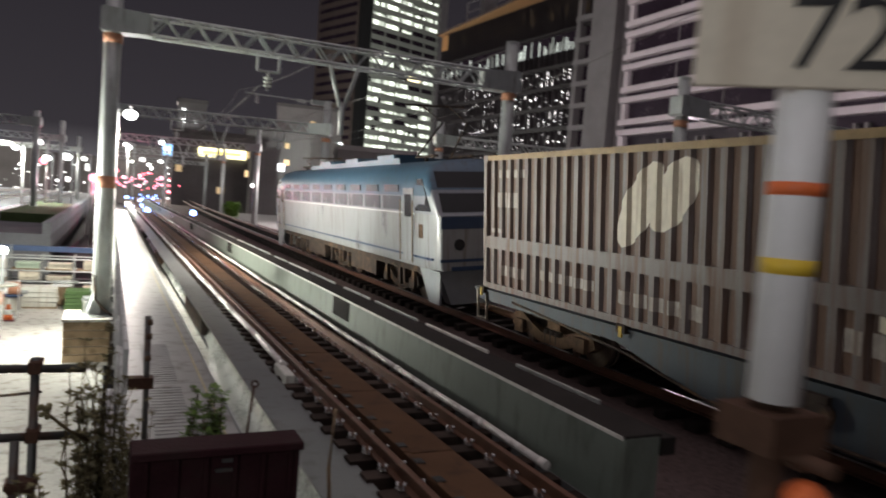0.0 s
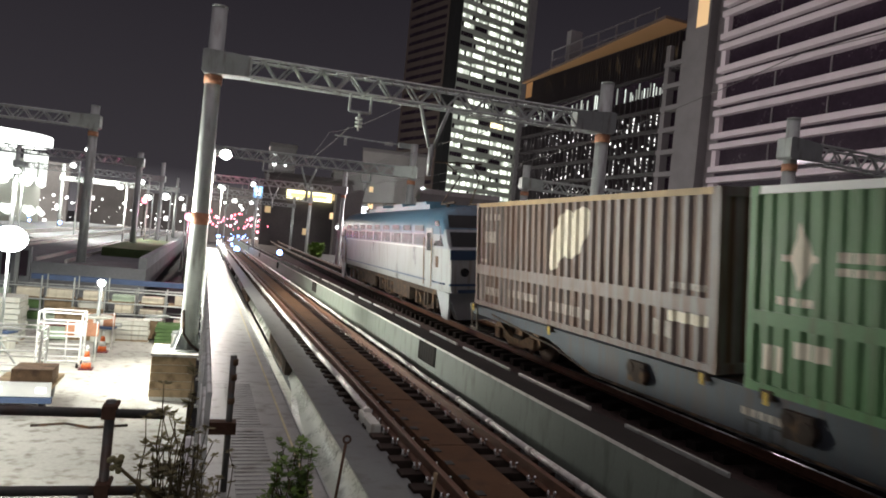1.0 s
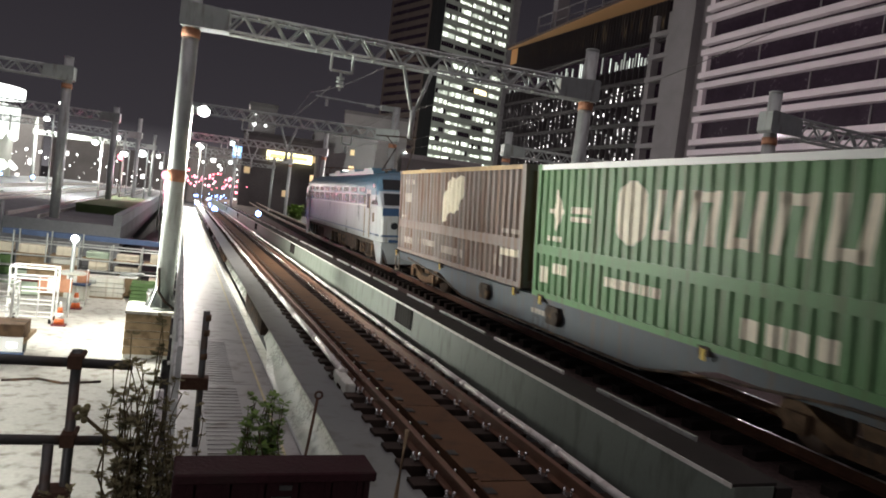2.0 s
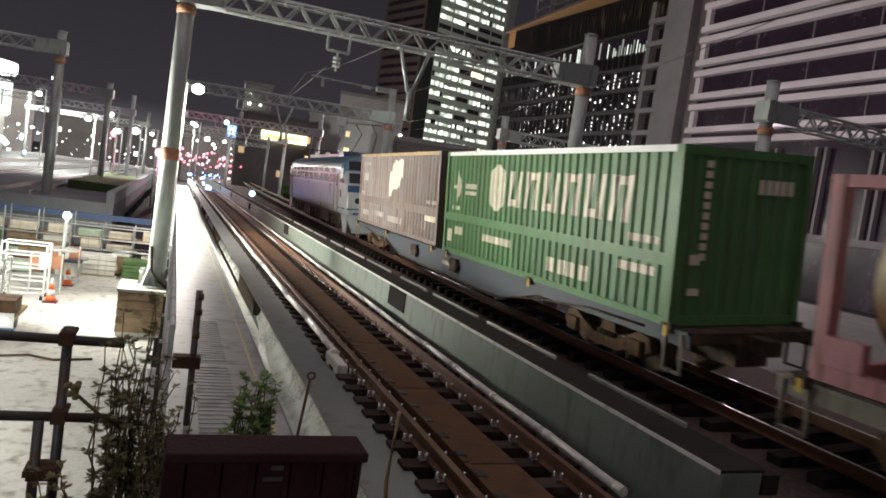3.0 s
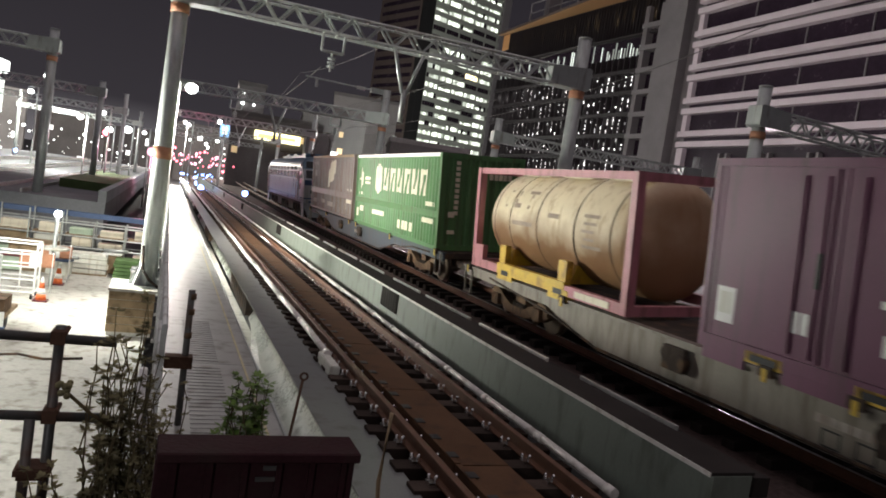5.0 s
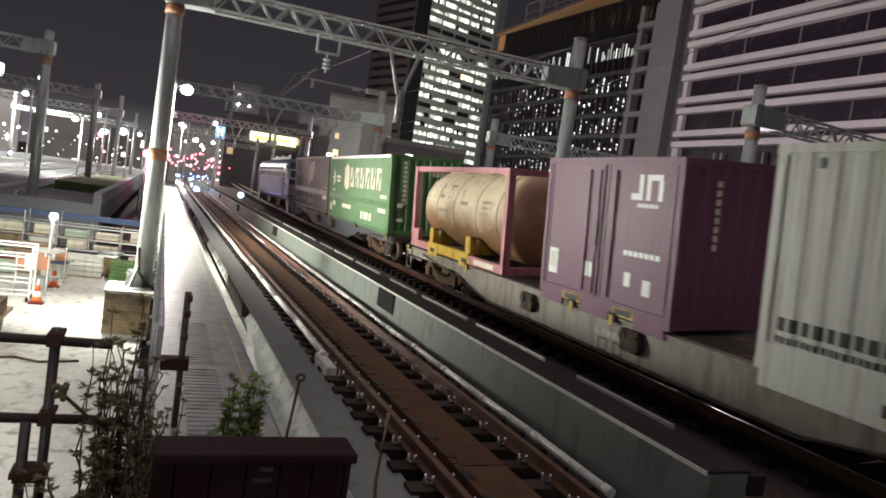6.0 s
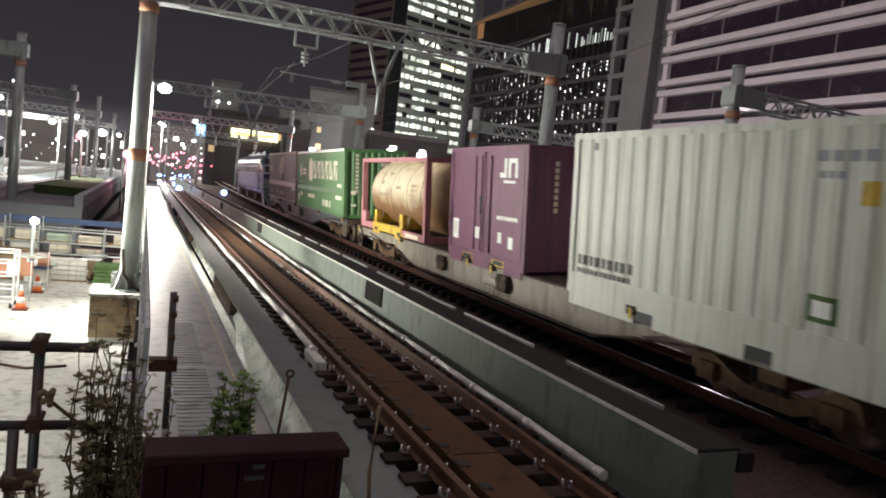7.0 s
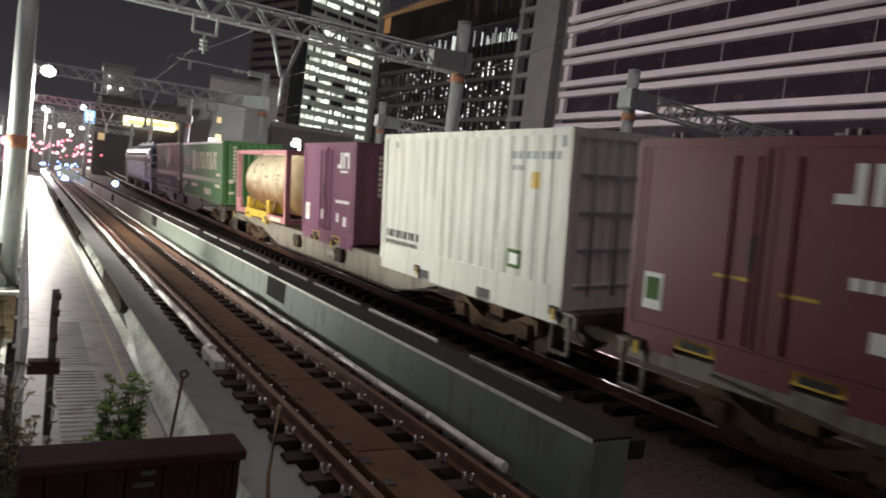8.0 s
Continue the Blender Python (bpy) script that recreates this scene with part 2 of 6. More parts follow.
bands_m = mat("white_facade_band", (0.66, 0.59, 0.62), 0.7, 0, 0.08, 0.4, 8, 0.05)
facade_dark = mat("dark_facade_glass", (0.032, 0.020, 0.032), 0.25, 0, 0.3, 0.3, 3, 0)
tower_m = mat("tower_cladding", (0.40, 0.42, 0.37), 0.6, 0, 0.1, 0.3, 6, 0.05)
tower_dark = mat("brown_tower_side", (0.13, 0.10, 0.09), 0.7, 0, 0.15, 0.3, 6, 0.05)
pier_m = mat("grey_pier", (0.25, 0.235, 0.24), 0.7, 0, 0.12, 0.4, 6, 0.05)
city_m = mat("dark_city_block", (0.14, 0.13, 0.13), 0.8, 0, 0.3, 0.2, 4, 0, rand=0.4)
net_m = mat("green_safety_net", (0.10, 0.17, 0.07), 0.9, 0, 0.3, 2, 40, 0.5)
pale_green = mat("pale_green_sheet", (0.42, 0.52, 0.40), 0.6, 0, 0.2, 3)
blue_pipe = mat("blue_steel_beam", (0.06, 0.10, 0.20), 0.5, 0, 0.2, 3)
leaf_m = mat("weed_leaf", (0.12, 0.20, 0.04), 0.6, 0, 0.4, 9, 50, 0.1)
dry_leaf = mat("dry_weed", (0.17, 0.155, 0.085), 0.8, 0, 0.4, 9, 50, 0.1)
stem_m = mat("weed_stem", (0.10, 0.08, 0.045), 0.8, 0, 0.3, 9)
viaduct_m = mat("viaduct_concrete", (0.24, 0.255, 0.27), 0.8, 0, 0.2, 0.5, 10, 0.1)
dark_mullion = mat("dark_mullion", (0.04, 0.034, 0.036), 0.6, 0, 0.2, 0.5, 6, 0.05)
lit_panes = glow("lit_office_panes", (0.93, 1.0, 0.86), 2.0, 0.16)
lit_white = glow("lit_small_panes", (1.0, 0.97, 0.95), 5.0, 0.03)
lit_tall = glow("lit_tall_panes", (0.92, 1.0, 0.92), 0.9, 0.08)
lamp_amber = glow("amber_window_light", (1.0, 0.85, 0.5), 2.2)
lit_amber = glow("lit_amber_panes", (1.0, 0.72, 0.38), 1.2, 0.1)
lamp_white = glow("lamp_head", (0.97, 1.0, 0.97), 24)
lamp_far = glow("far_lamp", (0.97, 1.0, 0.98), 9, 0.3)
sign_yellow = glow("yellow_sign_light", (1.0, 0.92, 0.52), 2.4)
sign_white = glow("white_sign_light", (0.95, 0.97, 1.0), 2.4)
sign_blue = glow("blue_sign_light", (0.30, 0.60, 1.0), 1.6)
red_light = glow("red_signal_light", (1.0, 0.14, 0.20), 11, 0.3)
pink_light = glow("pink_sign_light", (1.0, 0.40, 0.55), 6.5, 0.2)
blue_light = glow("blue_track_light", (0.22, 0.38, 1.0), 16, 0.4)

# ---- mesh helpers ----


def bx(bm, x0, x1, y0, y1, z0, z1, slot=0):
    v = [bm.verts.new((x, y, z)) for z in (z0, z1) for y in (y0, y1) for x in (x0, x1)]
    for q in ((0, 2, 3, 1), (4, 5, 7, 6), (0, 1, 5, 4), (2, 6, 7, 3), (0, 4, 6, 2), (1, 3, 7, 5)):
        bm.faces.new([v[i] for i in q]).material_index = slot
    return bm


def cyl(bm, p0, p1, r, n=10, r2=None, slot=0):
    p0, p1 = Vector(p0), Vector(p1)
    q = (p1 - p0).to_track_quat("Z", "Y")
    r2 = r if r2 is None else r2
    a = [bm.verts.new(p0 + q @ Vector((r * math.cos(2 * math.pi * i / n), r * math.sin(2 * math.pi * i / n), 0))) for i in range(n)]
    b = [bm.verts.new(p1 + q @ Vector((r2 * math.cos(2 * math.pi * i / n), r2 * math.sin(2 * math.pi * i / n), 0))) for i in range(n)]
    for i in range(n):
        f = bm.faces.new((a[i], a[(i + 1) % n], b[(i + 1) % n], b[i]))
        f.smooth, f.material_index = n > 6, slot
    bm.faces.new(a[::-1]).material_index = slot
    bm.faces.new(b).material_index = slot
    return bm


def prism(bm, pts, to, slot=0):
    """Extrudes the polygon pts from to(p, 0) to to(p, 1)."""
    a = [bm.verts.new(to(p, 0)) for p in pts]
    b = [bm.verts.new(to(p, 1)) for p in pts]
    n = len(pts)
    for i in range(n):
        bm.faces.new((a[i], a[(i + 1) % n], b[(i + 1) % n], b[i])).material_index = slot
    bm.faces.new(a[::-1]).material_index = slot
    bm.faces.new(b).material_index = slot
    return bm


def ball(bm, c, r, n=10, squash=1.0):
    m = Matrix.Translation(c) @ Matrix.Diagonal((r, r, r * squash, 1))
    bmesh.ops.create_uvsphere(bm, u_segments=n, v_segments=max(5, n // 2 + 1), radius=1, matrix=m)
    return bm


def fresh():
    return bmesh.new()


def mesh_of(name, bm, *mats):
    bmesh.ops.recalc_face_normals(bm, faces=bm.faces)
    me = bpy.data.meshes.new(name)
    bm.to_mesh(me)
    bm.free()
    for m in mats:
        me.materials.append(m)
    return me


def part(name, bm, material, parent, label=""):
    mats = material if isinstance(material, (tuple, list)) else (material,)
    ob = new(name, mesh_of(name, bm, *mats))
    ob.parent = parent
    if label:
        ob["label"] = label
    return ob


def thing(name, m, label, category, group="", kind=""):
    ob = new(name)
    ob.matrix_basis = m
    return tagged(ob, label, category, group, kind)


def solid(name, bm, material, label="", category="", group="", kind="", m=None):
    """A thing of one mesh."""
    mats = material if isinstance(material, (tuple, list)) else (material,)
    ob = new(name, mesh_of(name, bm, *mats))
    if m is not None:
        ob.matrix_basis = m
    return tagged(ob, label, category, group, kind)


def piece(name, me, parent, m):
    ob = new(name, me)
    ob.parent = parent
    ob.matrix_basis = m
    return ob


def tube(bm, pts, r, n=8):
    """A bent tube through pts, in one skin."""
    pts = [Vector(p) for p in pts]
    rings = []
    for i, p in enumerate(pts):
        d = (pts[min(i + 1, len(pts) - 1)] - pts[max(i - 1, 0)]).normalized()
        q = d.to_track_quat("Z", "Y")
        rings.append([bm.verts.new(p + q @ Vector((r * math.cos(2 * math.pi * k / n), r * math.sin(2 * math.pi * k / n), 0))) for k in range(n)])
    for a, b in zip(rings, rings[1:]):
        for k in range(n):
            bm.faces.new((a[k], a[(k + 1) % n], b[(k + 1) % n], b[k])).smooth = True
    bm.faces.new(rings[0][::-1])
    bm.faces.new(rings[-1])
    return bm


# ---- ground ----
bm = fresh()
bx(bm, -2500, 2500, -800, 4000, -2.9, -2.5)
solid("ground", bm, asphalt, "dark asphalt ground of the city at night", "ground", kind="structure")
bm = fresh()
bx(bm, -22, -0.05, 4.6, 31, -2.496, -2.2)
solid("pavement", bm, concrete, "pale floodlit concrete of the construction yard", "yard floor", kind="structure")

# embankment of dark soil round the eye
bm = fresh()
NX, NY = 44, 40
grid = []
for j in range(NY + 1):
    row = []
    for i in range(NX + 1):
        x, y = -9 + i * 10.4 / NX, -9 + j * 12.9 / NY
        edge = min(1, max(0, (3.75 - y) / 0.9))
        side = min(1, max(0, (1.35 - x) / 0.6))
        h = -2.4 + 3.05 * edge * (0.35 + 0.65 * side)
        h += (0.10 * noise.noise(Vector((x * 1.3, y * 1.3, 0))) + 0.05 * noise.noise(Vector((x * 5, y * 5, 3)))) * edge
        row.append(bm.verts.new((x, y, h)))
    grid.append(row)
for j in range(NY):
    for i in range(NX):
        bm.faces.new((grid[j][i], grid[j][i + 1], grid[j + 1][i + 1], grid[j + 1][i])).smooth = True
solid("embankment", bm, earth, "dark soil embankment with rough lumps", "embankment", kind="structure")

# bed under the far track and under the near track's approach
bm = fresh()
bx(bm, 4.62, 12.2, -20, 170, -2.49, -0.42)
solid("track_bed", bm, ballast, "dark ballast bed under the far track", "track bed", kind="structure")
bm = fresh()
bx(bm, 12.2, 31, -20, 98, -2.49, -0.43)
solid("pavement", bm, lit_paving, "pale paved road strip beyond the far track", "pavement", kind="structure")
bm = fresh()
bx(bm, 1.42, 4.3, -14, 4.15, -2.49, -0.345)
solid("abutment", bm, ballast, "dark abutment under the bridge end", "abutment", kind="structure")
bm = fresh()
bx(bm, 2.12, 3.99, 4.17, 90, -0.62, -0.345)
solid("bridge_deck", bm, dark_frame, "dark steel deck of the railway bridge", "bridge deck", kind="structure")

# ---- near track: sleepers, boards, rails, pipes ----
near = thing("railway_track", pose(3.0, 0, 0), "empty narrow-gauge railway track with brown boards between rusty rails", "railway track")


def rail_mesh(y0, y1, step, cx, cz):
    """One rail as a swept section along the curve cx(y), cz(y)."""
    sec = [(-0.06, -0.15), (0.06, -0.15), (0.06, -0.138), (0.012, -0.12), (0.012, -0.04), (0.033, -0.032), (0.033, -0.004), (0.026, 0), (-0.026, 0), (-0.033, -0.004), (-0.033, -0.032), (-0.012, -0.04), (-0.012, -0.12), (-0.06, -0.138)]
    bm = fresh()
    rings, y = [], y0
    while y <= y1 + 1e-6:
        rings.append([bm.verts.new((cx(y) + a, y, cz(y) + b)) for a, b in sec])
        y += step
    n = len(sec)
    for a, b in zip(rings, rings[1:]):
        for i in range(n):
            bm.faces.new((a[i], a[(i + 1) % n], b[(i + 1) % n], b[i])).material_index = 1 if 6 <= i <= 8 else 0
    return bm


for x in (-0.566, 0.566):
    part("rail", rail_mesh(-12, 120, 6, lambda y: x, lambda y: 0.0), (rail_rust, rail_dull), near, "rusty steel rail with a worn head")
sl = mesh_of("sleeper", bx(fresh(), -0.86, 0.94, -0.1, 0.1, -0.33, -0.155), sleeper_m)
for i in range(150):
    piece("sleeper", sl, near, pose(0.012 * math.sin(i * 2.3), 3.4 + i * 0.45, 0))
board = fresh()
bx(board, -0.37, 0.17, 0.01, 2.235, -0.15, -0.085)
bx(board, -0.37, -0.31, 0.01, 2.235, -0.085, -0.065)
bl = mesh_of("board", board, plate_m)
for i in range(30):
    piece("board", bl, near, pose(0.006 * math.sin(i * 1.7), 3.2 + i * 2.25, 0.004 * math.sin(i * 3.1)))
slot = fresh()
for i in range(150):
    bx(slot, -0.36, -0.27, 3.33 + i * 0.45, 3.45 + i * 0.45, -0.067, -0.058)
tagged(part("slot", slot, black_paint, near), kind="stuff")
clip_mesh = {}
for sd in (-1, 1):
    clip = fresh()
    bx(clip, sd * 0.10 - 0.045, sd * 0.10 + 0.045, -0.05, 0.05, -0.155, -0.115)
    cyl(clip, (sd * 0.085, -0.035, -0.12), (sd * 0.085, -0.035, -0.072), 0.019, 6)
    cyl(clip, (sd * 0.125, 0.035, -0.12), (sd * 0.125, 0.035, -0.085), 0.015, 6)
    ball(clip, (sd * 0.085, -0.035, -0.070), 0.021, 6)
    ball(clip, (sd * 0.125, 0.035, -0.082), 0.019, 6)
    clip_mesh[sd] = mesh_of("rail_clip", clip, clip_m)
clips = fresh()
for i in range(150):
    y = 3.4 + i * 0.45
    for x, sd in ((-0.566, -1), (-0.566, 1), (0.566, -1)):
        if i < 95:
            piece("rail_clip", clip_mesh[sd], near, pose(x, y, 0))
        else:
            bx(clips, x + sd * 0.10 - 0.045, x + sd * 0.10 + 0.045, y - 0.05, y + 0.05, -0.155, -0.075)
tagged(part("far_clips", clips, clip_m, near, "shiny steel rail clips"), kind="stuff")


def pipe_run(name, x, z, r, y0, y1, length, label):
    root = thing(name, pose(x, 0, z), label, "cable pipe")
    y, i = y0, 0
    while y < y1:
        bm = fresh()
        cyl(bm, (0.015 * math.sin(i * 2.1), y + 0.03, 0.006 * math.sin(i)), (0.015 * math.sin(i * 2.1 + 2.1), y + length - 0.03, 0.006 * math.sin(i + 1)), r, 10)
        cyl(bm, (0.015 * math.sin(i * 2.1), y - 0.06, 0), (0.015 * math.sin(i * 2.1), y + 0.06, 0), r * 1.18, 10)
        part("pipe", bm, pipe_m, root)
        y += length
        i += 1
    return root


pipe_run("cable_pipe", 2.25, -0.05, 0.045, 9.1, 70, 2.1, "pale plastic cable pipe clipped beside the rail")
pipe_run("cable_pipe", 3.79, -0.02, 0.04, 4.75, 70, 1.25, "pale jointed cable pipe along the centre girder")
bm = fresh()
bx(bm, 2.16, 2.29, 8.45, 9.22, -0.2, -0.05)
bmesh.ops.bevel(bm, geom=bm.edges[:], offset=0.012, segments=2, affect="EDGES")
solid("junction_box", bm, white_box, "pale grey steel cable junction box beside the rail", "junction box")

# ---- girders ----


def girder(name, x0, x1, top, bottom, top_m, y0, y1, material, label):
    """A box girder with flange plates, webs and dark joint panels; its seen web is at x0."""
    root = thing(name, pose(0, 0, 0), label, "bridge girder", kind="structure")
    bm = fresh()
    bx(bm, x0 + 0.03, x1 - 0.03, y0, y1, bottom, top - 0.025)
    part("web", bm, material, root)
    y = y0
    while y < y1:
        part("top_flange", bx(fresh(), x0, x1, y + 0.008, min(y + 7.0, y1) - 0.008, top - 0.025, top), top_m, root)
        y += 7.0
    # Pale strip: the light along the flange edge put into colour.
    part("lit_flange_edge", bx(fresh(), x0 - 0.012, x0 - 0.002, y0, y1, top - 0.03, top + 0.004), pipe_m, root, "pale strip for the lit flange edge")
    # Added strip for the shadow band that the side girder casts here.
    bm = fresh()
    bx(bm, x0 + 0.01, x0 + 0.034, y0, y1, bottom, bottom + 0.40)
    part("shadow_strip", bm, shaded_flange, root, "added strip for the shadow band along the web's foot")
    for k in range(5):
        yc = 12.15 + k * 14.1
        if yc > y1:
            break
        bm = fresh()
        bx(bm, x0 + 0.012, x0 + 0.035, yc - 0.5, yc + 0.5, top - 0.40, top - 0.045)
        for i in range(7):
            bx(bm, x0 + 0.004, x0 + 0.02, yc - 0.46 + i * 0.14, yc - 0.40 + i * 0.14, top - 0.39, top - 0.055)
        part("joint_panel", bm, near_black, root, "dark slatted joint panel")
    return root


# Top flange near black: its shade under low lamps is put into the colour.
girder("girder_centre", 4.0, 4.44, 0.5, -0.6, near_black, 3.9, 110, girder_paint, "grey painted steel centre girder between the tracks")


def side_section(y):
    """Half-open section (x, z) of the side girder; towards the bridge end the lower flange flares out."""
    e = min(1, max(0, (14.0 - y) / 3.6))
    e = e * e * (3 - 2 * e)
    foot = 1.80 - 0.27 * e
    drop = -0.62 - 0.20 * e
    return [(1.70, -0.215), (1.84, -0.222), (1.875, -0.30), (1.88, -0.42 - 0.05 * e), (1.862 - 0.05 * e, -0.52 - 0.10 * e), (1.83 - 0.16 * e, drop + 0.04), (foot, drop), (foot, drop - 0.05), (1.88, drop - 0.05)]


side = thing("girder_side", pose(0, 0, 0), "pale painted steel side girder with a flared lower flange", "bridge girder", kind="structure")
y = 4.2
while y < 110:
    part("top_flange", bx(fresh(), 1.68, 2.2, y + 0.006, min(y + 7.05, 110) - 0.006, -0.215, -0.19), shaded_flange, side)
    y += 7.05
part("inner_web", bx(fresh(), 1.90, 2.17, 4.2, 110, -0.72, -0.216), lit_web, side)
for y0, y1, n in ((4.6, 14.0, 26), (17.6, 27.8, 4), (31.4, 41.6, 3), (45.2, 110, 4)):
    bm = fresh()
    rings = [[bm.verts.new((x, y0 + (y1 - y0) * i / n, z)) for x, z in side_section(y0 + (y1 - y0) * i / n)] for i in range(n + 1)]
    for p, q in zip(rings, rings[1:]):
        for k in range(len(p) - 1):
            bm.faces.new((p[k], p[k + 1], q[k + 1], q[k])).smooth = 1 < k < 5
    part("web", bm, lit_web, side, "web in its lit pale tone, running out into the lower flange")
for y0 in (14.0, 27.8, 41.6):
    bm = fresh()
    bx(bm, 1.715, 1.89, y0 + 0.01, y0 + 3.58, -0.60, -0.217)
    for i in range(9):
        bx(bm, 1.705, 1.716, y0 + 0.2 + i * 0.38, y0 + 0.3 + i * 0.38, -0.59, -0.23)
    part("joint_panel", bm, dark_frame, side, "dark ribbed joint panel")
bm = fresh()
for i in range(3):
    bx(bm, 1.30 + 0.02 * i, 1.52, 4.7 + i * 0.55, 5.15 + i * 0.55, -0.90, -0.84)
part("splice_plate", bm, white_box, side, "pale loose splice plates")
strip = thing("guard_strip", pose(4.52, 0, 0.5), "pale steel guard strip along the centre girder", "guard strip")
for i in range(34):
    y0 = 4.9 + i * 2.35
    bm = fresh()
    bx(bm, -0.016, 0.016, y0, y0 + (2.0 if i % 3 else 1.6), -0.03, 0.016)
    part("strip", bm, pipe_m if i % 4 == 1 else walk_m, strip)
bm = fresh()
bx(bm, 4.44, 4.6, 3.9, 110, 0.3, 0.46)
solid("cable_tray", bm, near_black, "dark cable tray behind the girder flange", "cable tray", kind="structure")

# ---- far track ----


def curve_x(y):
    return 8.12 + 0.00021 * y * y


def curve_z(y):
    return -0.094 + 0.004 * y


CANT = 4.75
dark_sleeper = mat("oily_sleeper", (0.022, 0.018, 0.016), 0.85, 0, 0.35, 5, 60, 0.5, rand=0.3)
far = thing("railway_track", pose(0, 0, 0), "dark canted railway track under the freight train", "railway track")
for s in (-1, 1):
    dx, dz = s * 0.566 * math.cos(radians(CANT)), s * 0.566 * math.sin(radians(CANT))
    part("rail", rail_mesh(-18, 168, 6, lambda y: curve_x(y) + dx, lambda y: curve_z(y) + dz), (rail_rust, rail_head), far, "rusty steel rail with a worn head")
sl2 = mesh_of("sleeper", bx(fresh(), -1.0, 1.0, -0.11, 0.11, -0.34, -0.152), dark_sleeper)
for i in range(150):
    y = -4 + i * 0.6
    piece("sleeper", sl2, far, pose(curve_x(y), y, curve_z(y), 0, -CANT, 0))

# ---- walkway with its fence ----
wk = thing("walkway", pose(0, 0, 0), "grey steel plate walkway beside the bridge", "walkway", kind="structure")
for i in range(27):
    y = 3.3 + i * 2.4
    bm = fresh()
    bx(bm, 0.17, 1.18, y, y + 2.39, -0.06, 0.0)
    if i in (1, 2):
        for j in range(20):
            bx(bm, 0.42, 0.78, y + 0.1 + j * 0.11, y + 0.15 + j * 0.11, 0.0, 0.006)
    part("plate", bm, walk_m, wk)
bm = fresh()
bx(bm, 1.035, 1.06, 3.4, 66, 0.001, 0.006)
part("edge_line", bm, yellow_line, wk, "faded yellow edge line")
bm = fresh()
bx(bm, 0.152, 0.168, 4.3, 66, -0.12, 0.06)
bx(bm, 1.182, 1.2, 4.3, 66, -0.2, 0.02)
part("toe_board", bm, galv, wk)
bm = fresh()
tube(bm, [(1.36, 4.4, -0.93), (1.32, 9, -0.91), (1.42, 14, -0.92), (1.36, 30, -0.9), (1.40, 60, -0.9)], 0.035)
solid("cable", bm, blue_pipe, "blue cable in the gap beside the girder", "cable")
bm = fresh()
bx(bm, 1.2, 1.9, 4.3, 66, -1.2, -0.96)
solid("gutter", bm, concrete, "dark gap with rubble beside the walkway", "gutter", kind="structure")
bm = fresh()
for i in range(110):
    y, x, s = 4.4 + random.random() ** 1.5 * 22, 1.24 + random.random() * 0.3, 0.012 + 0.025 * random.random()
    bx(bm, x - s, x + s, y - s, y + s * 2, -0.96, -0.96 + s * 2)
solid("rubble", bm, walk_m, "pale rubble and offcuts in the gap", "rubble", kind="stuff")

fence = thing("fence", pose(0.10, 0, 0), "pale_steelanised steel walkway fence with round rails", "fence")
for i in range(30):
    y = 5.0 + i * 1.8
    bm = fresh()
    bx(bm, -0.02, 0.02, y - 0.025, y + 0.025, -0.35, 1.1)
    bx(bm, -0.05, 0.05, y - 0.05, y + 0.05, -0.36, -0.33)
    part("post", bm, pale_steel, fence)
for z in (0.35, 0.72, 1.1):
    bm = fresh()
    cyl(bm, (0, 4.9, z), (0, 58, z), 0.021, 8)
    part("rail", bm, pale_steel, fence)

# ---- gantries ----


def lattice(bm, a, b, h, w, n, r=0.03):
    """A box lattice beam from a to b (centres of its top), h high, w wide."""
    a, b = Vector(a), Vector(b)
    d = (b - a).normalized()
    side = Vector((-d.y, d.x, 0)) * (w / 2)
    down = Vector((0, 0, -h))
    for s in (-1, 1):
        for e in (Vector((0, 0, 0)), down):
            cyl(bm, a + side * s + e, b + side * s + e, r * 1.35, 6)
        for i in range(n):
            p, q, m = a.lerp(b, i / n), a.lerp(b, (i + 1) / n), a.lerp(b, (i + 0.5) / n)
            cyl(bm, p + side * s + down, m + side * s, r, 5)
            cyl(bm, m + side * s, q + side * s + down, r, 5)
    for i in range(n + 1):
        p = a.lerp(b, i / n)
        cyl(bm, p - side, p + side, r * 0.8, 5)
        cyl(bm, p - side + down, p + side + down, r * 0.8, 5)
    return bm


def mast(root, x, y, z0, z1, r, zb, toward, tape=None):
    bm = fresh()
    cyl(bm, (x, y, z0), (x, y, z1), r * 1.06, 20, r * 0.94)
    cyl(bm, (x, y, z1 - 0.02), (x, y, z1 + 0.015), r * 1.0, 20)
    p = part("mast", bm, galv, root)
    bm = fresh()
    d = Vector(toward).normalized()
    s = Vector((-d.y, d.x, 0))
    c = Vector((x, y, zb))
    prism(bm, [(-0.27, 0.1), (-0.2, 0.14), (0.9, 0.07), (0.9, -0.45), (-0.2, -0.48), (-0.27, -0.42)],
          lambda q, k: c + d * q[0] + s * (0.25 - 0.5 * k) + Vector((0, 0, q[1])))
    part("bracket", bm, galv, root)
    if tape:
        for zt, h in tape:
            part("tape_band", cyl(fresh(), (x, y, zt), (x, y, zt + h), r * 1.09, 20), faded_tape, root, "faded orange tape band")
    return p


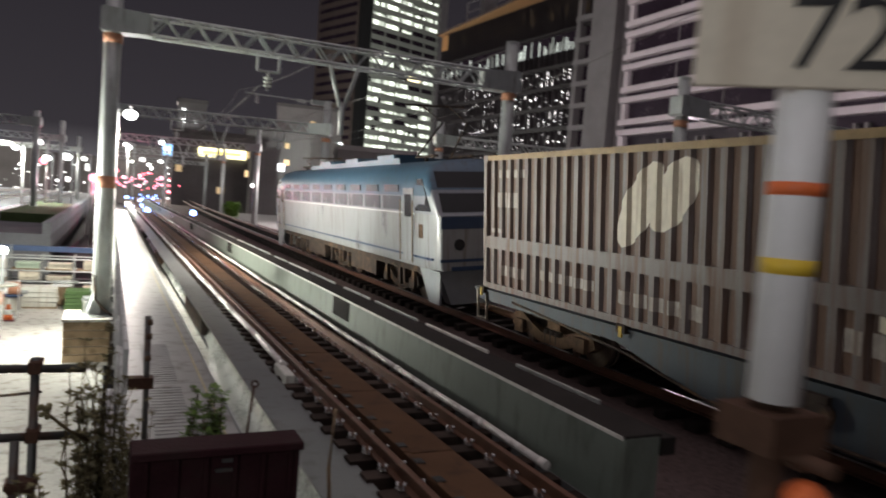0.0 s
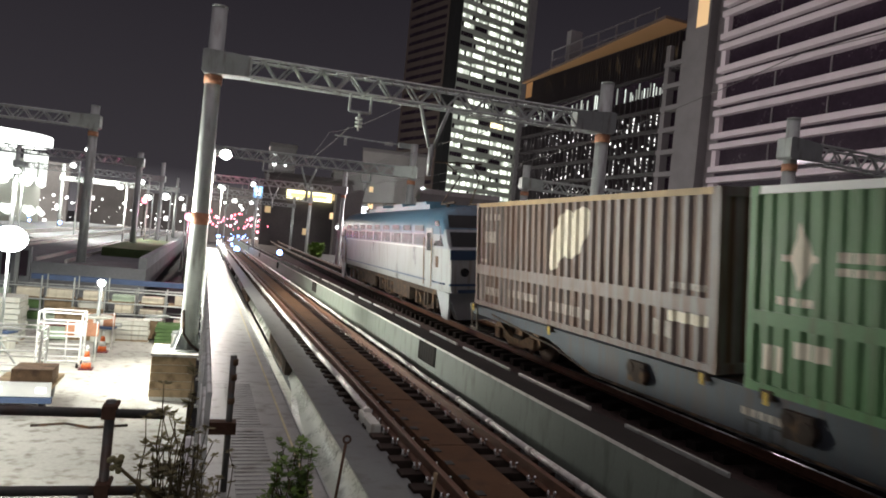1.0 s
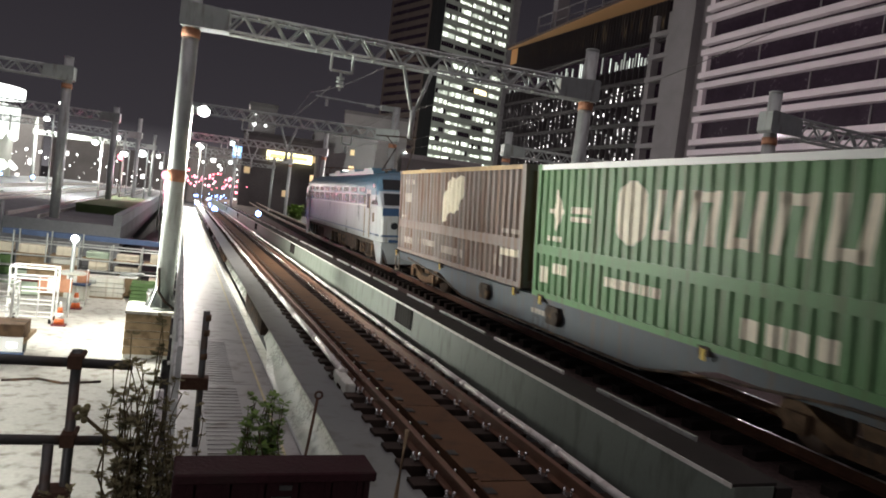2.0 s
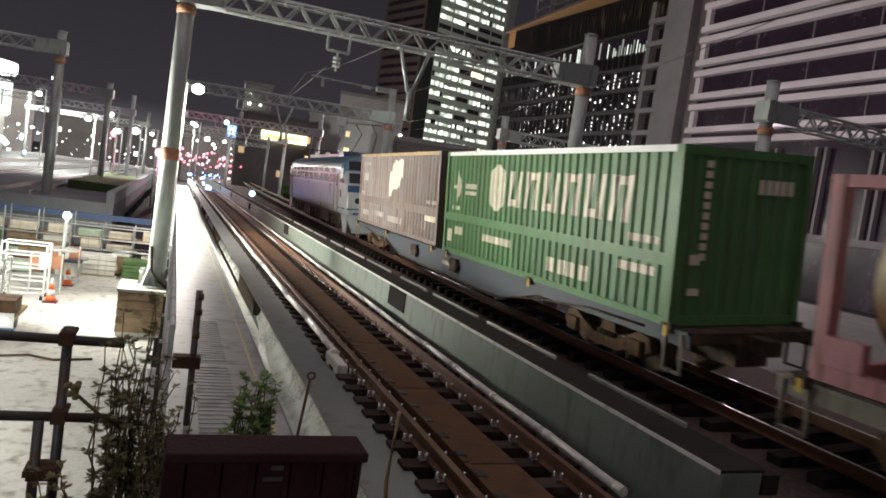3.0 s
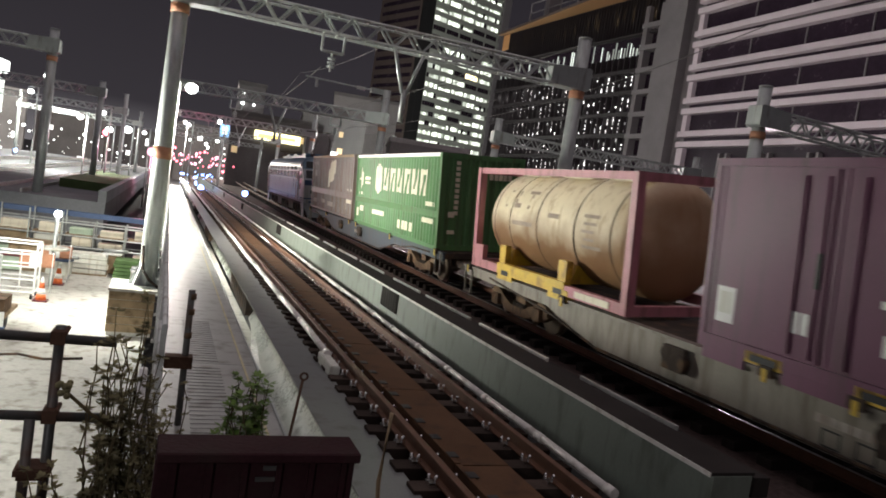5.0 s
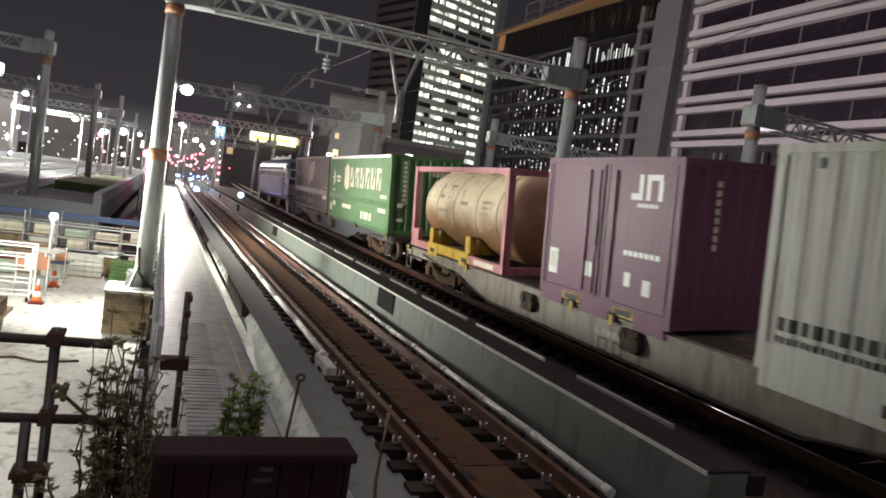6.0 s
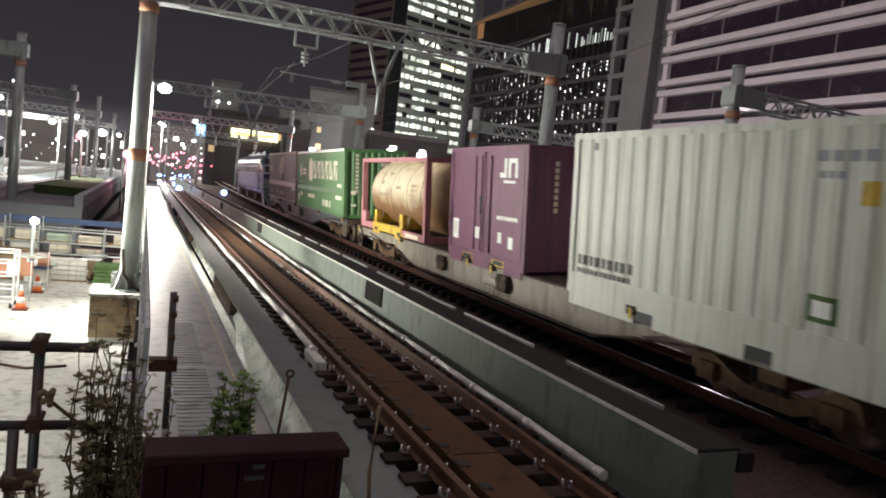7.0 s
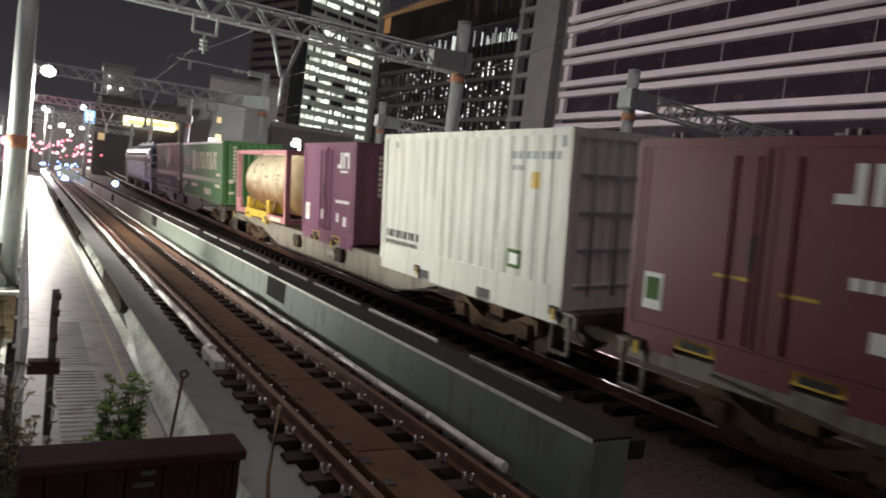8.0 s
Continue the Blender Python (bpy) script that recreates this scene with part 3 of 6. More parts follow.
def dropper(bm, p, h, w):
    """A hanging frame with an insulator under a beam."""
    x, y, z = p
    for dx in (-w / 2, w / 2):
        cyl(bm, (x + dx, y, z), (x + dx, y, z - h), 0.035, 6)
    cyl(bm, (x - w / 2, y, z - h), (x + w / 2, y, z - h), 0.035, 6)
    cyl(bm, (x, y, z - h), (x, y, z - h - 0.5), 0.03, 6)
    for i in range(3):
        cyl(bm, (x, y, z - h - 0.15 - 0.1 * i), (x, y, z - h - 0.2 - 0.1 * i), 0.1, 10)
    return bm


def gantry(left, right, zb, r, label, tape, droppers, vees, tops=(1.55, 1.35)):
    """zb: the beam's height at its left and right end; tops: how far the masts rise over it."""
    root = thing("overhead_line_gantry", pose(0, 0, 0), label, "gantry", group="overhead line gantries")
    za, zc = zb
    a, b = Vector(left[:2]), Vector(right[:2])
    d = (b - a).normalized()
    mast(root, left[0], left[1], left[2], za + tops[0], r, za, (d.x, d.y, 0), [(za + o if o > -2 else -o, h) for o, h in tape])
    mast(root, right[0], right[1], right[2], zc + tops[1], r * 0.95, zc, (-d.x, -d.y, 0), [(zc + o, h) for o, h in tape[:1]])
    p0, p1 = a + d * 0.85, b - d * 0.85
    n = max(4, round((p1 - p0).length / 0.75))
    part("lattice_beam", lattice(fresh(), (p0.x, p0.y, za + 0.05), (p1.x, p1.y, zc + 0.05), 0.48, 0.45, n), galv, root)
    for k, h, w in droppers:
        q, z = a.lerp(b, k), za + (zc - za) * k
        part("hanger", dropper(fresh(), (q.x, q.y, z - 0.42), h, w), galv, root)
    for k, h in vees:
        q, z = a.lerp(b, k), za + (zc - za) * k
        bm = fresh()
        for s in (-1, 1):
            cyl(bm, (q.x + 0.42 * s, q.y, z - 0.4), (q.x + 0.06 * s, q.y, z - 0.4 - h * 0.6), 0.05, 8)
        cyl(bm, (q.x, q.y, z - 0.4 - h * 0.55), (q.x, q.y, z - 0.4 - h), 0.07, 8)
        part("vee_strut", bm, galv, root)
    return root


CAP = (-0.80, 0.2)
gantry((-0.19, 19.0, -1.02), (10.4, 17.45, -2.0), (6.54, 6.36), 0.205, "grey galvanised overhead line gantry with lattice beam and round masts",
       [(-0.72, 0.22), (-2.2, 0.3)], [(0.355, 0.45, 0.57)], [(0.543, 1.9)], (1.28, 0.98))
gantry((-0.2, 38.6, -2.2), (9.7, 34.5, -2.0), (6.24, 6.05), 0.2, "grey galvanised overhead line gantry with a floodlit mast", [CAP], [(0.3, 0.5, 0.55), (0.78, 0.5, 0.5)], [(0.5, 1.8)], (0.7, 1.25))
gantry((-0.5, 62.0, -2.2), (10.6, 58.0, -2.0), (6.3, 6.3), 0.2, "distant grey overhead line gantry over the tracks", [CAP], [(0.3, 0.5, 0.5)], [(0.5, 1.8)])
gantry((-0.8, 88.0, -2.2), (11.5, 84.0, -2.0), (6.4, 6.4), 0.2, "distant grey overhead line gantry over the tracks", [CAP], [(0.3, 0.5, 0.5)], [(0.5, 1.8)])
gantry((15.25, 15.45, -2.2), (27.0, 15.9, -2.2), (6.1, 6.1), 0.19, "grey overhead line gantry beyond the train", [CAP], [], [], (0.68, 0.68))
gantry((15.4, 33.0, -2.2), (27.5, 32.0, -2.2), (6.1, 6.1), 0.2, "grey overhead line gantry beyond the train", [CAP], [], [], (0.75, 0.75))
gantry((-16.5, 34.5, -2.2), (-4.95, 33.4, -2.2), (6.3, 6.3), 0.2, "pale overhead line gantry over the neighbouring viaduct", [CAP], [], [], (0.5, 0.5))
gantry((-16.5, 51.5, -2.2), (-4.5, 50.5, -2.2), (6.0, 6.0), 0.2, "pale overhead line gantry over the neighbouring viaduct", [], [], [], (0.5, 0.5))
gantry((-16.5, 72, -2.2), (-4.2, 70, -2.2), (6.1, 6.1), 0.2, "distant pale overhead line gantry over the viaduct", [], [], [])
gantry((-17, 96, -2.2), (-3.8, 94, -2.2), (6.2, 6.2), 0.2, "distant pale overhead line gantry over the viaduct", [], [], [])
gantry((-1.2, 116, -2.2), (12.8, 112, -2.2), (6.5, 6.5), 0.2, "distant grey overhead line gantry over the tracks", [], [(0.3, 0.5, 0.5)], [(0.5, 1.8)])

# arms and wires of the overhead line
arm = thing("registration_arm", pose(0, 0, 0), "pale tubular overhead line arm with insulators", "overhead arm")
bm = tube(fresh(), [(9.5, 34.7, 7.22), (7.4, 34.9, 7.24), (5.64, 34.9, 7.27)], 0.035)
bx(bm, 8.9, 9.6, 34.55, 34.85, 7.1, 7.32)
part("tube", bm, galv, arm)
bm, bm2 = fresh(), fresh()
for i in range(5):
    cyl(bm, (8.6 - i * 0.09, 34.78, 7.2), (8.56 - i * 0.09, 34.78, 7.2), 0.09, 10)
    cyl(bm2, (6.2, 34.9, 7.2 - i * 0.08), (6.2, 34.9, 7.16 - i * 0.08), 0.08, 10)
part("insulator", bm, porcelain, arm)
part("insulator", bm2, porcelain, arm)


def wire(pts, r=0.009):
    line = [Vector(pts[0])]
    for a, b in zip(pts, pts[1:]):
        a, b = Vector(a), Vector(b)
        for i in range(1, 9):
            k = i / 8
            line.append(a.lerp(b, k) - Vector((0, 0, 0.25 * 4 * k * (1 - k))))
    solid("overhead_wire", tube(fresh(), line, r, 5), wire_m, "thin dark overhead line wire", "overhead wire", "overhead wires")


wire([(3.3, 18.3, 5.15), (3.4, 36.5, 5.2), (3.5, 60, 5.3), (3.5, 86, 5.4)])
wire([(8.1, 17.8, 5.2), (8.4, 35.2, 5.3), (8.8, 59, 5.4), (9.6, 85, 5.6)])
wire([(8.1, 17.8, 6.35), (8.4, 35.2, 6.5), (8.8, 59, 6.6)])
wire([(5.6, 17.9, 6.6), (5.4, 35.2, 7.4), (7.0, 59, 8.0)])
wire([(10.4, 17.45, 7.2), (9.8, 34.5, 7.2), (10.6, 58, 7.3)], 0.014)
wire([(-0.21, 19, 6.9), (-0.2, 38.6, 6.9), (-0.5, 62, 7.0)], 0.012)
wire([(15.2, -4.0, 8.9), (15.2, 15.4, 8.6), (15.4, 33, 7.1), (15.4, 60, 7.0)], 0.014)

# pedestal of the near mast and its flared foot
ped = thing("mast_pedestal", pose(0, 0, 0), "board-clad concrete pedestal under the gantry mast", "pedestal")
bm = fresh()
bx(bm, -0.95, 0.05, 18.3, 19.7, -2.2, -1.10)
part("block", bm, concrete, ped)
for i in range(5):
    part("board", bx(fresh(), -0.97, 0.06, 18.26, 18.298, -2.1 + i * 0.2, -1.915 + i * 0.2), wood_m, ped, "weathered brown board")
bm = fresh()
bx(bm, -1.0, 0.1, 18.25, 19.75, -1.10, -1.04)
part("cap", bm, concrete, ped)
for k in range(8):
    a = k * math.pi / 4
    bm = fresh()
    prism(bm, [(0.2, 0), (0.42, 0), (0.2, 0.55)], lambda q, e: (-0.21 + q[0] * math.cos(a) - (e - 0.5) * 0.02 * math.sin(a), 19.0 + q[0] * math.sin(a) + (e - 0.5) * 0.02 * math.cos(a), -1.04 + q[1]))
    part("gusset", bm, galv, ped)
part("base_flange", cyl(fresh(), (-0.21, 19, -1.05), (-0.21, 19, -1.0), 0.45, 20), galv, ped)
bm = tube(fresh(), [(-0.35, 18.8, 0.0), (-0.30, 18.74, -0.6), (-0.12, 18.7, -0.85), (0.1, 18.65, -1.0)], 0.035)
part("cable", bm, dark_frame, ped)

# ---- freight train: things in the space of the rails, y along the train, z from the rail top ----
TRAIN = []


def rolling(name, s, z, label, category, group=""):
    """A thing of the train, s metres along it from where the clip's start puts y = 0."""
    root = thing(name, pose(0, 0, 0), label, category, group)
    TRAIN.append((root, s, z))
    return root


def corrugation(u0, u1, n, depth, flat=0.36):
    """Points (u, inset) of a trapezoid-ribbed sheet."""
    out, w = [], (u1 - u0) / n
    for i in range(n):
        a = u0 + i * w
        out += [(a, 0.0), (a + w * flat, 0.0), (a + w * 0.5, depth), (a + w * (0.5 + flat), depth)]
    return out + [(u1, 0.0)]


def sheet(bm, prof, z0, z1, to):
    low = [bm.verts.new(to(u, d, z0)) for u, d in prof]
    top = [bm.verts.new(to(u, d, z1)) for u, d in prof]
    for i in range(len(prof) - 1):
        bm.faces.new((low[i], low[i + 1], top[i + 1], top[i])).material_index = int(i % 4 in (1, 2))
    return bm


def inset_at(prof, u):
    for (a, da), (b, db) in zip(prof, prof[1:]):
        if a <= u <= b:
            return da + (db - da) * (u - a) / max(1e-6, b - a)
    return 0.0


def decal(bm, prof, u0, u1, span, to, proud=0.004):
    """Paint film that follows the ribs: span(u) gives its lower and upper edge, or None."""
    us = sorted({u for u, _ in prof if u0 < u < u1} | {u0 + (u1 - u0) * i / 24 for i in range(25)})
    last = None
    for u in us:
        sp = span(u)
        if sp is None or sp[1] - sp[0] < 0.004:
            last = None
            continue
        d = inset_at(prof, u) - proud
        now = (bm.verts.new(to(u, d, sp[0])), bm.verts.new(to(u, d, sp[1])))
        if last:
            bm.faces.new((last[0], now[0], now[1], last[1]))
        last = now
    return bm


def oval(uc, zc, a, b, lean=0.0):
    def span(u):
        k = 1 - ((u - uc) / a) ** 2
        return None if k <= 0 else (zc + lean * (u - uc) - b * math.sqrt(k), zc + lean * (u - uc) + b * math.sqrt(k))
    return span


def bar(z0, z1, lean=0.0, uc=0.0):
    return lambda u: (z0 + lean * (u - uc), z1 + lean * (u - uc))


def container(name, s, L, H, material, n, label, depth=0.034, belt=None, W=2.46, trim=None, rail_h=0.11, group="freight containers", groove=None):
    """A box container with ribbed walls. belt: (z0, z1) of a plain strip along its sides. Its near side is at -x."""
    root = rolling(name, s, 1.0, label, "container", group)
    h, w = L / 2, W / 2
    near_side = lambda u, d, z: (-w + 0.015 + d, u, z)
    far_side = lambda u, d, z: (w - 0.015 - d, u, z)
    back = lambda u, d, z: (u, -h + 0.03 + d, z)
    front = lambda u, d, z: (u, h - 0.03 - d, z)
    prof = corrugation(-h + 0.1, h - 0.1, n, depth)
    ends = corrugation(-w + 0.1, w - 0.1, 9, 0.04)
    zs = [(rail_h, H - 0.1)] if not belt else [(rail_h, belt[0]), (belt[1], H - 0.1)]
    for to, nm in ((near_side, "side_panel"), (far_side, "side_panel")):
        bm = fresh()
        for z0, z1 in zs:
            sheet(bm, prof, z0, z1, to)
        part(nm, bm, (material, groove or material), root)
        if belt:
            bm = fresh()
            sgn = -1 if to is near_side else 1
            bx(bm, sgn * (w - 0.03) - 0.025, sgn * (w - 0.03) + 0.025, -h + 0.1, h - 0.1, belt[0], belt[1])
            part("side_belt", bm, material, root)
    for to in (back, front):
        part("end_panel", sheet(fresh(), ends, rail_h, H - 0.1, to), (material, groove or material), root)
    bm = fresh()
    roof = corrugation(-h + 0.1, h - 0.1, n, 0.02)
    a = [bm.verts.new((-w + 0.05, u, H - 0.03 - d)) for u, d in roof]
    b = [bm.verts.new((w - 0.05, u, H - 0.03 - d)) for u, d in roof]
    for i in range(len(roof) - 1):
        bm.faces.new((a[i], b[i], b[i + 1], a[i + 1]))
    part("roof", bm, material, root)
    for sx in (-1, 1):
        for z0, z1, nm in ((0, rail_h, "bottom_rail"), (H - 0.1, H, "top_rail")):
            bm = fresh()
            bx(bm, sx * (w - 0.03) - 0.03, sx * (w - 0.03) + 0.03, -h + 0.1, h - 0.1, z0, z1)
            part(nm, bm, trim if trim and nm == "top_rail" else material, root)
        for sy in (-1, 1):
            bm = fresh()
            bx(bm, sx * (w - 0.06) - 0.06, sx * (w - 0.06) + 0.06, sy * (h - 0.06) - 0.06, sy * (h - 0.06) + 0.06, 0, H)
            for z in (0.0, H - 0.12):
                bx(bm, sx * (w - 0.065) - 0.07, sx * (w - 0.065) + 0.07, sy * (h - 0.08) - 0.085, sy * (h - 0.08) + 0.085, z, z + 0.125)
            part("corner_post", bm, material, root)
    bm = fresh()
    for sy in (-1, 1):
        bx(bm, -w + 0.1, w - 0.1, sy * (h - 0.04) - 0.03, sy * (h - 0.04) + 0.03, 0, rail_h + 0.03)
        bx(bm, -w + 0.1, w - 0.1, sy * (h - 0.04) - 0.03, sy * (h - 0.04) + 0.03, H - 0.13, H)
    bx(bm, -w + 0.05, w - 0.05, -h + 0.05, h - 0.05, 0.04, 0.09)
    part("end_frame", bm, material, root)
    return root, prof, near_side, ends, back


def marks(root, prof, to, rows, material, label="", name="lettering"):
    """Bars in place of small lettering: rows of (u0, u1, z0, z1, count)."""
    for u0, u1, z0, z1, n in rows:
        bm = fresh()
        w = (u1 - u0) / n
        for i in range(n):
            decal(bm, prof, u0 + i * w, u0 + i * w + w * 0.74, bar(z0, z1), to)
        part(name, bm, material, root, label)


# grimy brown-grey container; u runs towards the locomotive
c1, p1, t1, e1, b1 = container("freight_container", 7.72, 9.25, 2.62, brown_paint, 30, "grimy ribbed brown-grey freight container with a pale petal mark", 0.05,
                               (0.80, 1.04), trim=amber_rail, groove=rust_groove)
bm = fresh()
decal(bm, p1, -1.06, -0.12, oval(-0.59, 1.92, 0.46, 0.44, -0.55), t1)
decal(bm, p1, -0.42, 0.58, oval(0.08, 1.76, 0.49, 0.46, -0.85), t1, 0.006)
part("petal_mark", bm, cream_paint, c1, "pale lobed petal mark")
marks(c1, p1, t1, [(3.1, 4.2, 2.18, 2.33, 4), (3.35, 4.3, 1.62, 1.9, 2), (3.9, 4.35, 1.12, 1.2, 3), (-4.3, -3.5, 1.12, 1.22, 4)], faded_white)
marks(c1, p1, t1, [(3.1, 4.0, 0.30, 0.5, 3), (1.1, 2.7, 0.38, 0.55, 6), (-1.2, 0.6, 0.3, 0.5, 5), (-3.6, -3.0, 0.35, 0.6, 2)], faded_white)
marks(c1, p1, t1, [(-4.4, -3.1, 0.62, 0.78, 1)], cream_paint)

# green container
c2, p2, t2, e2, b2 = container("freight_container", -2.15, 9.38, 2.62, green_paint, 36, "green ribbed freight container with large cream lettering marks", 0.036,
                               (0.86, 1.04), trim=white_paint)
bm = fresh()
decal(bm, p2, 1.05, 1.99, oval(1.52, 1.78, 0.45, 0.52), t2)
part("egg_mark", bm, cream_paint, c2, "cream egg-shaped mark")


def slanted(u0, u1, z0, z1, w):
    return lambda u: (z0 + max(0.0, (u0 + w - u) / w) * (z1 - z0), z1 - max(0.0, (u - u1 + w) / w) * (z1 - z0))


for i in range(6):
    a = 0.98 - i * 0.77
    bm = fresh()
    for k in (0.0, 0.42):
        decal(bm, p2, a - 0.28 - k, a - k, slanted(a - 0.28 - k, a - k, 1.40, 2.16, 0.10), t2)
    low = 2.00 if i % 2 else 1.42
    decal(bm, p2, a - 0.52, a - 0.16, bar(low, low + 0.14), t2)
    part("letter_block", bm, cream_paint, c2, "cream slanted block mark")
bm = fresh()
decal(bm, p2, 3.62, 4.14, lambda u: (1.72 - 0.36 * max(0, 1 - abs(u - 3.88) / 0.16) - 0.04, 1.72 + 0.4 * max(0, 1 - abs(u - 3.88) / 0.16) + 0.04), t2)
part("star_mark", bm, cream_paint, c2, "cream pointed mark")
marks(c2, p2, t2, [(2.75, 3.4, 1.70, 1.82, 3), (2.75, 3.4, 1.55, 1.64, 3), (3.7, 4.3, 1.14, 1.24, 3), (-4.3, -3.5, 1.14, 1.26, 4)], cream_paint)
marks(c2, p2, t2, [(3.4, 4.0, 0.52, 0.72, 2), (4.1, 4.45, 0.3, 0.62, 2), (0.7, 2.2, 0.52, 0.68, 6), (-2.4, -0.9, 0.28, 0.55, 4), (-4.2, -3.0, 0.66, 0.8, 1)], cream_paint)
bm = fresh()
for i in range(10):
    bx(bm, -0.80, -0.68, -4.685, -4.672, 2.32 - i * 0.15, 2.42 - i * 0.15)
part("end_lettering", bm, cream_paint, c2, "column of pale marks on the end wall")
bm = fresh()
for i in range(5):
    bx(bm, 0.2 + i * 0.14, 0.31 + i * 0.14, -4.685, -4.672, 1.98, 2.2)
part("end_mark", bm, cream_paint, c2, "pale block marks on the end wall")
bm = fresh()
bx(bm, -0.95, -0.78, -4.70, -4.672, 0.9, 1.05)
part("end_plate", bm, cream_paint, c2)
bm = fresh()
bx(bm, -0.95, -0.75, -4.70, -4.672, 0.45, 0.55)
part("end_plate", bm, cream_paint, c2)

worn_letter = mat("worn_brown_lettering", (0.30, 0.235, 0.18), 0.6, 0, 0.3, 6, 60, 0.1)
# tank container in a pink frame
tk = rolling("tank_container", -12.3, 1.0, "stained cream tank in a faded pink steel frame with yellow saddles", "tank container")
L, W, H = 6.06, 2.44, 2.28
for sx in (-1, 1):
    for sy in (-1, 1):
        x, y = sx * (W / 2 - 0.08), sy * (L / 2 - 0.08)
        part("corner_post", bx(fresh(), x - 0.08, x + 0.08, y - 0.08, y + 0.08, 0, H), pink_paint, tk)
for sx in (-1, 1):
    x = sx * (W / 2 - 0.07)
    bm = fresh()
    bx(bm, x - 0.05, x + 0.05, -L / 2 + 0.16, L / 2 - 0.16, H - 0.13, H)
    part("top_beam", bm, pink_paint, tk)
    bm = fresh()
    bx(bm, x - 0.06, x + 0.06, -L / 2 + 0.16, L / 2 - 0.16, 0.0, 0.19)
    part("bottom_beam", bm, pink_paint, tk)
    bm = fresh()
    bx(bm, x - 0.075, x + 0.075, -1.15, 1.65, 0.005, 0.24)
    for y in (-0.95, 1.25):
        bx(bm, x - 0.078, x + 0.078, y - 0.35, y + 0.35, -0.10, 0.10)
    part("yellow_beam", bm, yellow_paint, tk, "yellow painted fork-pocket beam")
    for y in (-0.95, 1.25):
        part("fork_pocket", bx(fresh(), x - 0.082, x + 0.082, y - 0.16, y + 0.16, 0.0, 0.1), black_paint, tk)
for sy in (-1, 1):
    y = sy * (L / 2 - 0.08)
    bm = fresh()
    bx(bm, -W / 2 + 0.16, W / 2 - 0.16, y - 0.07, y + 0.07, H - 0.14, H)
    part("end_beam", bm, pink_paint, tk)
    part("end_beam", bx(fresh(), -W / 2 + 0.16, W / 2 - 0.16, y - 0.07, y + 0.07, 0, 0.16), pink_paint, tk)
bm = fresh()
bx(bm, -1.24, -1.12, L / 2 - 0.62, L / 2 - 0.16, 0.2, 0.52)
part("plate_holder", bm, pink_paint, tk)
bm = fresh()
bx(bm, -1.245, -1.225, -2.6, -1.55, 0.04, 0.15)
part("side_plate", bm, cream_paint, tk, "pale plate with worn lettering")
bm = fresh()
R0, prof_t = 1.05, []
for i in range(9):
    a = math.pi / 2 * i / 8
    prof_t.append((-2.42 - 0.42 * math.cos(a), R0 * math.sin(a)))
prof_t += [(y, R0) for y in (-1.2, 0, 1.2)]
for i in range(9):
    a = math.pi / 2 * (1 - i / 8)
    prof_t.append((2.42 + 0.42 * math.cos(a), R0 * math.sin(a)))
rings = [[bm.verts.new((max(r, 0.01) * math.cos(2 * math.pi * k / 40), y, 1.18 + max(r, 0.01) * math.sin(2 * math.pi * k / 40))) for k in range(40)] for y, r in prof_t]
for a, b in zip(rings, rings[1:]):
    for k in range(40):
        bm.faces.new((a[k], a[(k + 1) % 40], b[(k + 1) % 40], b[k])).smooth = True
vessel = part("tank", bm, tank_m, tk, "cream cylindrical tank with brown rust stains")
for y in (-2.2, -1.05, 0.35, 1.55, 2.3):
    bm = fresh()
    for k in range(40):
        a, b = 2 * math.pi * k / 40, 2 * math.pi * (k + 1) / 40
        r = R0 + 0.008
        q = [bm.verts.new((r * math.cos(g), y + e, 1.18 + r * math.sin(g))) for g, e in ((a, -0.018), (b, -0.018), (b, 0.018), (a, 0.018))]
        bm.faces.new(q)
    part("strap", bm, dark_frame, vessel, "dark strap round the tank")
for y, z, w, h in [(1.85, 1.46, 0.09, 0.36), (1.34, 1.46, 0.3, 0.10), (1.45, 1.56, 0.08, 0.26), (0.85, 1.46, 0.09, 0.30), (0.85, 1.77, 0.4, 0.06), (-0.25, 1.35, 0.42, 0.09), (1.0, 1.10, 0.9, 0.09), (-1.55, 1.45, 0.5, 0.06), (-1.55, 1.32, 0.4, 0.05), (-1.5, 1.18, 0.4, 0.05), (-1.55, 1.04, 0.34, 0.05), (-1.6, 0.9, 0.6, 0.06)]:
    x = -math.sqrt(max(0.01, R0 ** 2 - (z - 1.18) ** 2)) - 0.008
    x2 = -math.sqrt(max(0.01, R0 ** 2 - (z + h - 1.18) ** 2)) - 0.008
    bm = fresh()
    q = [bm.verts.new(c) for c in ((x, y - w / 2, z), (x, y + w / 2, z), (x2, y + w / 2, z + h), (x2, y - w / 2, z + h))]
    bm.faces.new(q)
    part("lettering", bm, worn_letter, tk, "worn brown lettering bar")
for y in (-0.95, 1.55):
    bm = fresh()
    bx(bm, -1.16, -1.02, y - 0.14, y + 0.14, 0.2, 0.62)
    bx(bm, 1.02, 1.16, y - 0.14, y + 0.14, 0.2, 0.62)
    prism(bm, [(-1.0, 0.2), (1.0, 0.2), (0.9, 0.55), (0.6, 0.42), (0, 0.29), (-0.6, 0.42), (-0.9, 0.55)], lambda q, k: (q[0], y - 0.1 + 0.2 * k, q[1]))
    part("saddle", bm, yellow_paint, tk, "yellow saddle post")
for y in (-1.9, -0.35, 1.2):
    bm = fresh()
    cyl(bm, (0, y, 2.2), (0, y, 2.30), 0.3, 20)
    bx(bm, -0.62, -0.3, y - 0.5, y + 0.5, 2.14, 2.20)
    part("top_hatch", bm, tank_m, tk)


